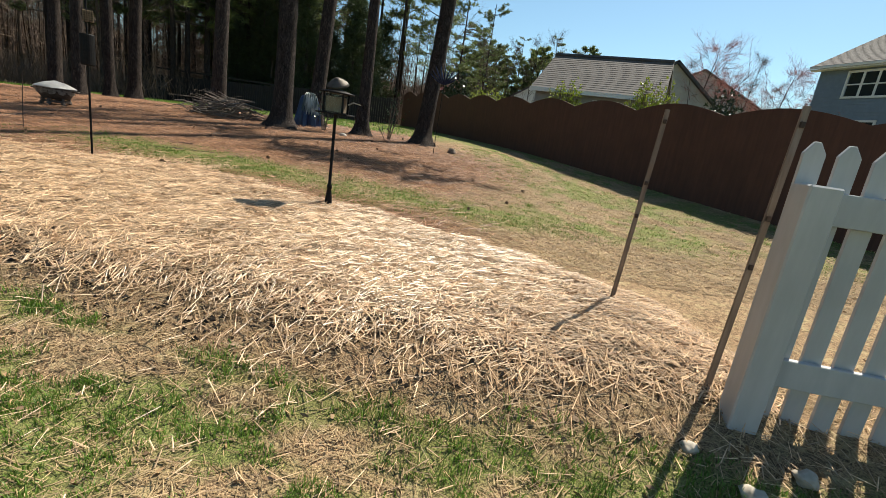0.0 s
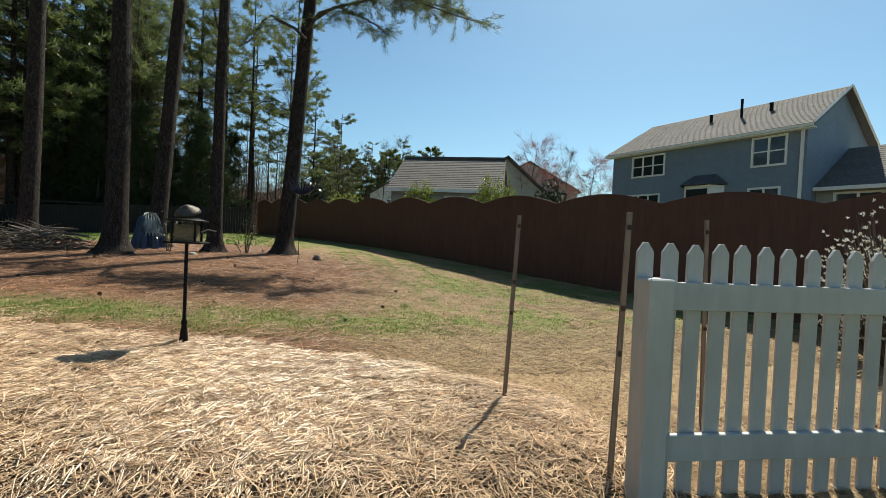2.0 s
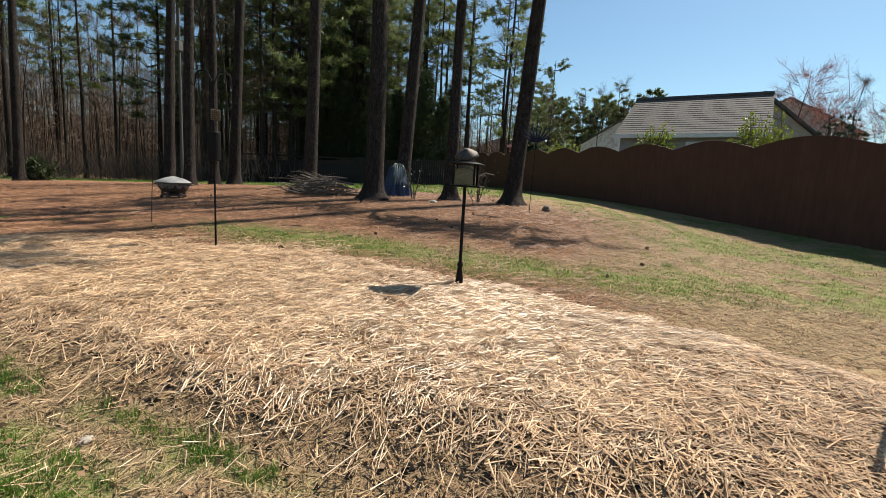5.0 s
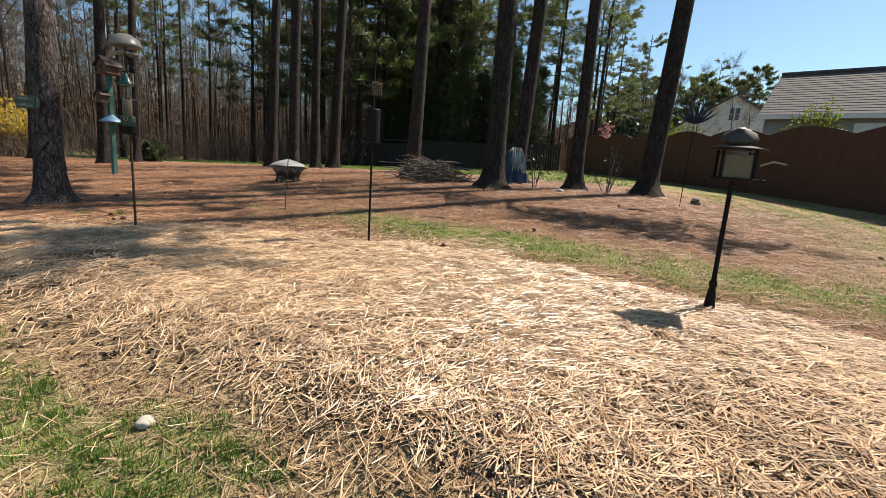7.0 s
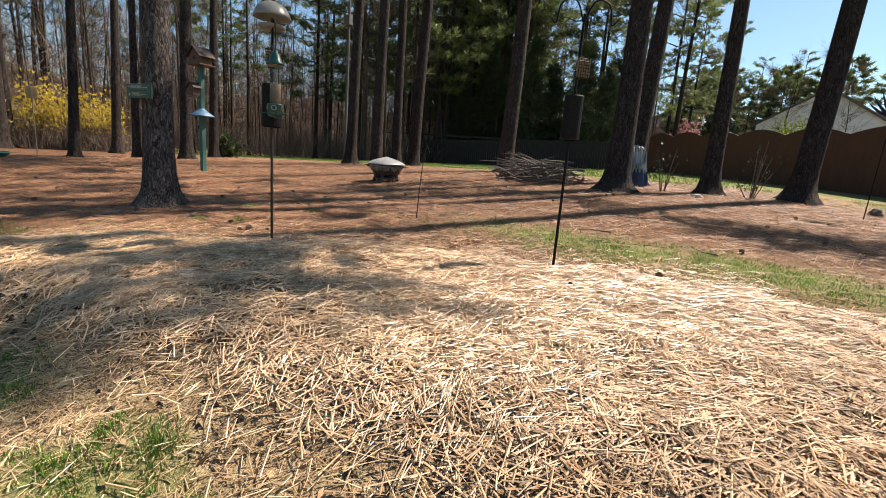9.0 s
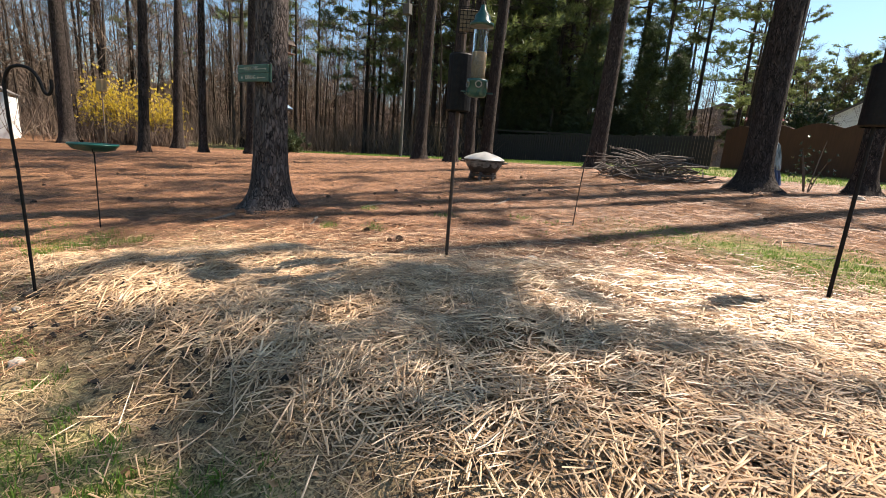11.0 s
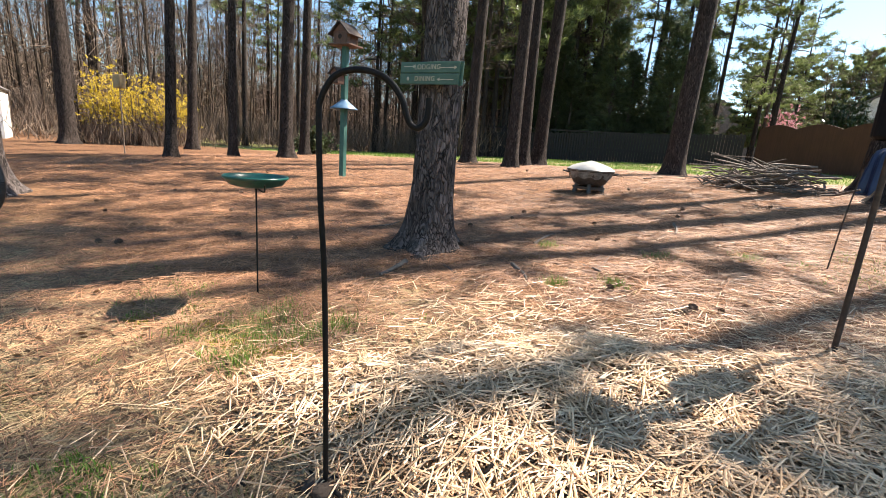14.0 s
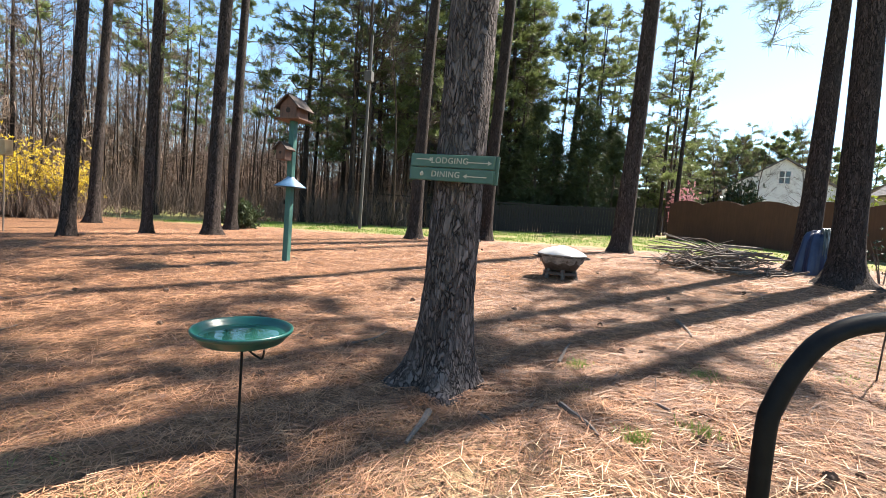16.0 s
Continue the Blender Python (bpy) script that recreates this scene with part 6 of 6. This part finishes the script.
def straw_cover():
    def chance(x, y):
        m = step(0.10, 0.8, bed_mask(x, y))
        return np.clip(m * (0.85 + 0.3 * wave(x, y, 3, 41)) * (1 - 0.38 * bank_mask(x, y)), 0, 1)
    g = Geo()
    x, y = sample(270000, -9.6, 2.6, 1.7, 6.2, chance)
    n = len(x)
    slope = (ground_z(x, y + 0.1) - ground_z(x, y - 0.1)) / 0.2
    head = R.normal(0.1, 1.25, n) + 0.3 * wave(x, y, 2, 44)
    along = np.sin(head) * slope
    lift = np.abs(R.normal(0, 0.09, n))
    length = np.clip(R.gamma(5, 0.014, n) + 0.035, 0.03, 0.22)
    z = ground_z(x, y) + R.uniform(0.0, 0.03, n) + 0.008 * wave(x, y, 9, 42) + lift * length * 0.4
    g.add(*strips(x, y, z, head, np.arctan(along) + lift * R.choice((-1, 1), n), length, R.uniform(0.0045, 0.0095, n)))
    x, y = sample(7000, -9.4, 2.4, 1.6, 3.6, lambda x, y: 0.9 * bank_mask(x, y))
    n = len(x)
    slope = (ground_z(x, y + 0.1) - ground_z(x, y - 0.1)) / 0.2
    head = R.normal(1.57, 0.7, n)
    tilt = np.arctan(np.sin(head) * slope) + R.normal(0.0, 0.22, n)
    length = R.uniform(0.07, 0.2, n)
    g.add(*strips(x, y, ground_z(x, y) + R.uniform(0.01, 0.05, n), head, tilt, length, R.uniform(0.003, 0.0075, n)))
    solid("straw_mulch", g, STRAW, "thick golden straw mulch spread over the raised bed", "straw", kind="stuff")
    g = Geo()
    x, y = sample(10000, -9.8, 4.0, -0.2, 2.9, lambda x, y: np.clip(step(-2.2, 0.1, y - bed_foot(x)), 0, 1) * 0.7 * (1 - step(0.0, 0.3, bed_mask(x, y))))
    n = len(x)
    g.add(*strips(x, y, ground_z(x, y) + R.uniform(0.004, 0.035, n), R.uniform(0, 6.28, n), R.normal(0, 0.14, n), R.uniform(0.05, 0.16, n), R.uniform(0.003, 0.007, n)))
    x, y = sample(42000, -10.2, -3.0, 2.6, 6.6, lambda x, y: 0.75 * (1 - step(0.1, 0.7, bed_mask(x, y))) * np.exp(-((np.maximum(y - (5.75 - 0.06 * (x + 3.5) ** 2), 0)) / 0.55) ** 2) * step(-10.0, -8.6, x + 0.3 * wave(x, y, 2, 47)) * step(0, 0.3, y - bed_foot(x)))
    n = len(x)
    g.add(*strips(x, y, ground_z(x, y) + R.uniform(0.004, 0.03, n), R.uniform(0, 6.28, n), R.normal(0, 0.10, n), R.uniform(0.06, 0.18, n), R.uniform(0.003, 0.007, n)))
    solid("loose_straw", g, STRAW, "loose straws strewn over the lawn edge", "straw", kind="stuff")
    g = Geo()
    x, y = sample(9000, -11, 4.5, -0.3, 3.4, lambda x, y: np.clip(0.30 + 0.6 * bank_mask(x, y), 0, 1) * (1 - step(0.75, 0.95, bed_mask(x, y))))
    n = len(x)
    p = np.stack([x, y, ground_z(x, y) + R.uniform(0.003, 0.02, n)], 1)
    a = R.normal(size=(n, 3)) * np.array([1, 1, 0.35])
    b = np.cross(a, R.normal(size=(n, 3)))
    a *= (R.uniform(0.010, 0.028, n) / np.linalg.norm(a, axis=1))[:, None]
    b *= (R.uniform(0.006, 0.016, n) / np.linalg.norm(b, axis=1))[:, None]
    v = np.stack([p - a, p + b, p + a, p - b], 1).reshape(-1, 3)
    g.add(v, np.arange(len(v)).reshape(-1, 4))
    solid("leaf_litter", g, FLAKE, "broken brown leaves scattered over lawn and bank", "dead leaves", kind="stuff")
    g = Geo()
    x, y = sample(3600, -9.4, 2.2, 1.7, 3.5, lambda x, y: bank_mask(x, y) * (0.6 + 0.5 * wave(x, y, 2.5, 4)))
    n = len(x)
    p = np.stack([x, y, ground_z(x, y) + 0.006], 1)
    s = R.uniform(0.008, 0.028, n)[:, None, None]
    shape = np.array([(1, 0, 0), (-0.5, 0.87, 0), (-0.5, -0.87, 0), (0, 0, 0.9), (0, 0, -0.7)])[None] * s * R.uniform(0.6, 1.3, (n, 5, 1))
    v = (p[:, None] + shape).reshape(-1, 3)
    f = np.array([(0, 1, 3), (1, 2, 3), (2, 0, 3), (1, 0, 4), (2, 1, 4), (0, 2, 4)])
    g.add(v, (np.arange(n)[:, None, None] * 5 + f[None]).reshape(-1, 3))
    solid("soil_crumbs", g, SOIL, "dark soil clods showing through the bed's edge", "soil", kind="stuff")


straw_cover()


def blades(x, y, height, width, lean):
    n = len(x)
    a = R.uniform(0, 6.28, n)
    side = np.stack([np.cos(a), np.sin(a), np.zeros(n)], 1)
    b = R.uniform(0, 6.28, n)
    out = np.stack([np.cos(b), np.sin(b), np.zeros(n)], 1) * (height * lean)[:, None]
    p = np.stack([x, y, ground_z(x, y) - 0.004], 1)
    up = np.array([0, 0, 1.0])
    w = width[:, None]
    m = p + up * (height * 0.6)[:, None] + out * 0.35
    v = np.stack([p - side * w / 2, p + side * w / 2, m + side * w * 0.35, m - side * w * 0.35, p + up * (height * 0.92)[:, None] + out], 1).reshape(-1, 3)
    f4 = np.arange(n)[:, None] * 5
    quads = np.concatenate([f4, f4 + 1, f4 + 2, f4 + 3], 1)
    tris = np.concatenate([f4 + 3, f4 + 2, f4 + 4], 1)
    return v, quads, tris


def add_blades(g, x, y, h0, h1, w0, w1):
    n = len(x)
    v, q, t_ = blades(x, y, R.uniform(h0, h1, n), R.uniform(w0, w1, n), R.uniform(0.1, 0.9, n))
    g.add(v, q)
    g.loops.append((t_ + g.n - len(v)).ravel().astype(np.int32))
    g.tot.append(np.full(n, 3, dtype=np.int32))


def clustered(n, per, x0, x1, y0, y1, chance, r0):
    cx, cy = sample(n, x0, x1, y0, y1, chance)
    x = np.repeat(cx, per) + R.normal(0, r0, len(cx) * per)
    y = np.repeat(cy, per) + R.normal(0, r0, len(cx) * per)
    return x, y


def grass_cover():
    front = lambda x, y: step(0.25, 0.85, lawn_mask(x, y)) * (1 - step(0.1, 0.4, bed_mask(x, y)))
    g = Geo()
    x, y = clustered(11000, 24, -11.5, 4.5, 0.3, 3.3, front, 0.026)
    add_blades(g, x, y, 0.018, 0.06, 0.0035, 0.0065)
    solid("lawn_grass", g, BLADE, "tufts of fresh green grass in thin spring lawn", "grass", kind="stuff")
    g = Geo()
    x, y = clustered(7000, 12, -8.0, 7.0, 4.6, 15, lambda x, y: step(0.2, 0.7, lawn_mask(x, y)) * (1 - bed_mask(x, y)), 0.05)
    add_blades(g, x, y, 0.012, 0.04, 0.004, 0.009)
    x, y = clustered(3600, 9, -26, -1.5, 15.0, 30, lambda x, y: step(0.3, 0.8, lawn_mask(x, y)), 0.12)
    add_blades(g, x, y, 0.05, 0.11, 0.010, 0.02)
    x, y = clustered(5200, 12, -7.0, 2.0, 5.4, 7.6, lambda x, y: np.exp(-((y - 6.4 + 0.09 * (x + 2.5)) ** 2) / 0.35) * (0.6 + 0.5 * wave(x, y, 3, 19)), 0.05)
    add_blades(g, x, y, 0.012, 0.042, 0.003, 0.007)
    x, y = clustered(900, 14, -11.2, -8.7, 2.7, 4.2, lambda x, y: np.exp(-(((x + 9.75) / 0.8) ** 2 + ((y - 3.5) / 0.35) ** 2)) * (0.35 + 0.5 * wave(x, y, 4, 23)), 0.025)
    add_blades(g, x, y, 0.015, 0.05, 0.002, 0.004)
    for cx, cy, s in ((1.22, 7.29, 0.05), (-9.45, 3.55, 0.07), (-9.62, 3.42, 0.07), (-9.38, 3.72, 0.06), (-9.75, 3.65, 0.08), (-9.5, 3.2, 0.06), (-8.0, 6.2, 0.06), (-7.3, 6.7, 0.07), (-8.9, 6.0, 0.05), (-8.2, 5.25, 0.05), (-8.55, 5.0, 0.04)):
        k = 170
        add_blades(g, cx + R.normal(0, s, k), cy + R.normal(0, s, k), 0.03, 0.09, 0.002, 0.004)
    patch = Geo()
    for cx, cy, s in ((-9.75, 3.33, 0.06), (-9.98, 3.4, 0.08), (-9.55, 3.3, 0.05), (-10.35, 3.25, 0.06), (-9.42, 3.38, 0.06), (-8.9, 5.6, 0.05)):
        k = 420
        add_blades(patch, cx + R.normal(0, s, k), cy + R.normal(0, s * 0.7, k), 0.008, 0.022, 0.003, 0.006)
    solid("moss", patch, MOSS, "low ochre-green moss cushions by the bird bath", "moss", kind="stuff")
    solid("yard_grass", g, BLADE, "patchy green grass round the pines and along the fences", "grass", kind="stuff")
    g = Geo()
    x, y = clustered(4200, 9, -10.5, 4.5, -0.3, 2.6, lambda x, y: 0.9 - 0.5 * lawn_mask(x, y), 0.04)
    add_blades(g, x, y, 0.015, 0.05, 0.002, 0.004)
    x, y = clustered(4800, 8, -3.0, 9.0, 4.6, 15, lambda x, y: (1 - litter_mask(x, y)) * (1 - bed_mask(x, y)), 0.06)
    add_blades(g, x, y, 0.015, 0.05, 0.003, 0.007)
    x, y = sample(95000, -10.5, 4.5, 0.3, 3.1, lambda x, y: 0.8 * (1 - step(0.15, 0.5, bed_mask(x, y))) * (1 - 0.5 * step(0.5, 1.0, lawn_mask(x, y))))
    n = len(x)
    g.add(*strips(x, y, ground_z(x, y) + R.uniform(0.001, 0.014, n), R.uniform(0, 6.28, n), R.normal(0, 0.12, n), R.uniform(0.03, 0.10, n), R.uniform(0.0025, 0.006, n)))
    x, y = sample(70000, -2.5, 7.0, 4.2, 12.5, lambda x, y: (1 - litter_mask(x, y)) * (1 - step(0.1, 0.5, bed_mask(x, y))) * (1 - 0.85 * step(0.3, 0.8, lawn_mask(x, y))) * (1 - step(4.8, 5.6, x + 0.5 * (y - 8))))
    n = len(x)
    g.add(*strips(x, y, ground_z(x, y) + R.uniform(0.001, 0.018, n), R.uniform(0, 6.28, n), R.normal(0, 0.12, n), R.uniform(0.05, 0.14, n), R.uniform(0.004, 0.010, n)))
    solid("dry_grass", g, DRYBLADE, "dead tan thatch and grass left from winter", "grass", kind="stuff")


grass_cover()


def needle_cover():
    g = Geo()
    near = lambda x, y: litter_mask(x, y) * np.exp(-((x + 9.3) ** 2 / 16 + (y - 4.8) ** 2 / 12))
    x, y = sample(230000, -14.5, -4.5, 2.2, 9.5, near)
    n = len(x)
    g.add(*strips(x, y, ground_z(x, y) + R.uniform(0.001, 0.022, n), R.uniform(0, 6.28, n), R.normal(0, 0.10, n), R.uniform(0.07, 0.22, n), R.uniform(0.002, 0.005, n)))
    x, y = sample(60000, -13.5, -8.0, 0.8, 4.6, lambda x, y: (1 - litter_mask(x, y)) * (1 - step(0.2, 0.7, bed_mask(x, y))) * 0.35)
    n = len(x)
    g.add(*strips(x, y, ground_z(x, y) + R.uniform(0.001, 0.02, n), R.uniform(0, 6.28, n), R.normal(0, 0.12, n), R.uniform(0.07, 0.2, n), R.uniform(0.002, 0.005, n)))
    x, y = sample(60000, -20, 2.5, 5.0, 16, lambda x, y: litter_mask(x, y))
    n = len(x)
    g.add(*strips(x, y, ground_z(x, y) + R.uniform(0.002, 0.03, n), R.uniform(0, 6.28, n), R.normal(0, 0.12, n), R.uniform(0.12, 0.3, n), R.uniform(0.004, 0.009, n)))
    solid("pine_needle_litter", g, LITTER, "rust-red fallen pine needles carpeting the grove", "pine needles", kind="stuff")


needle_cover()
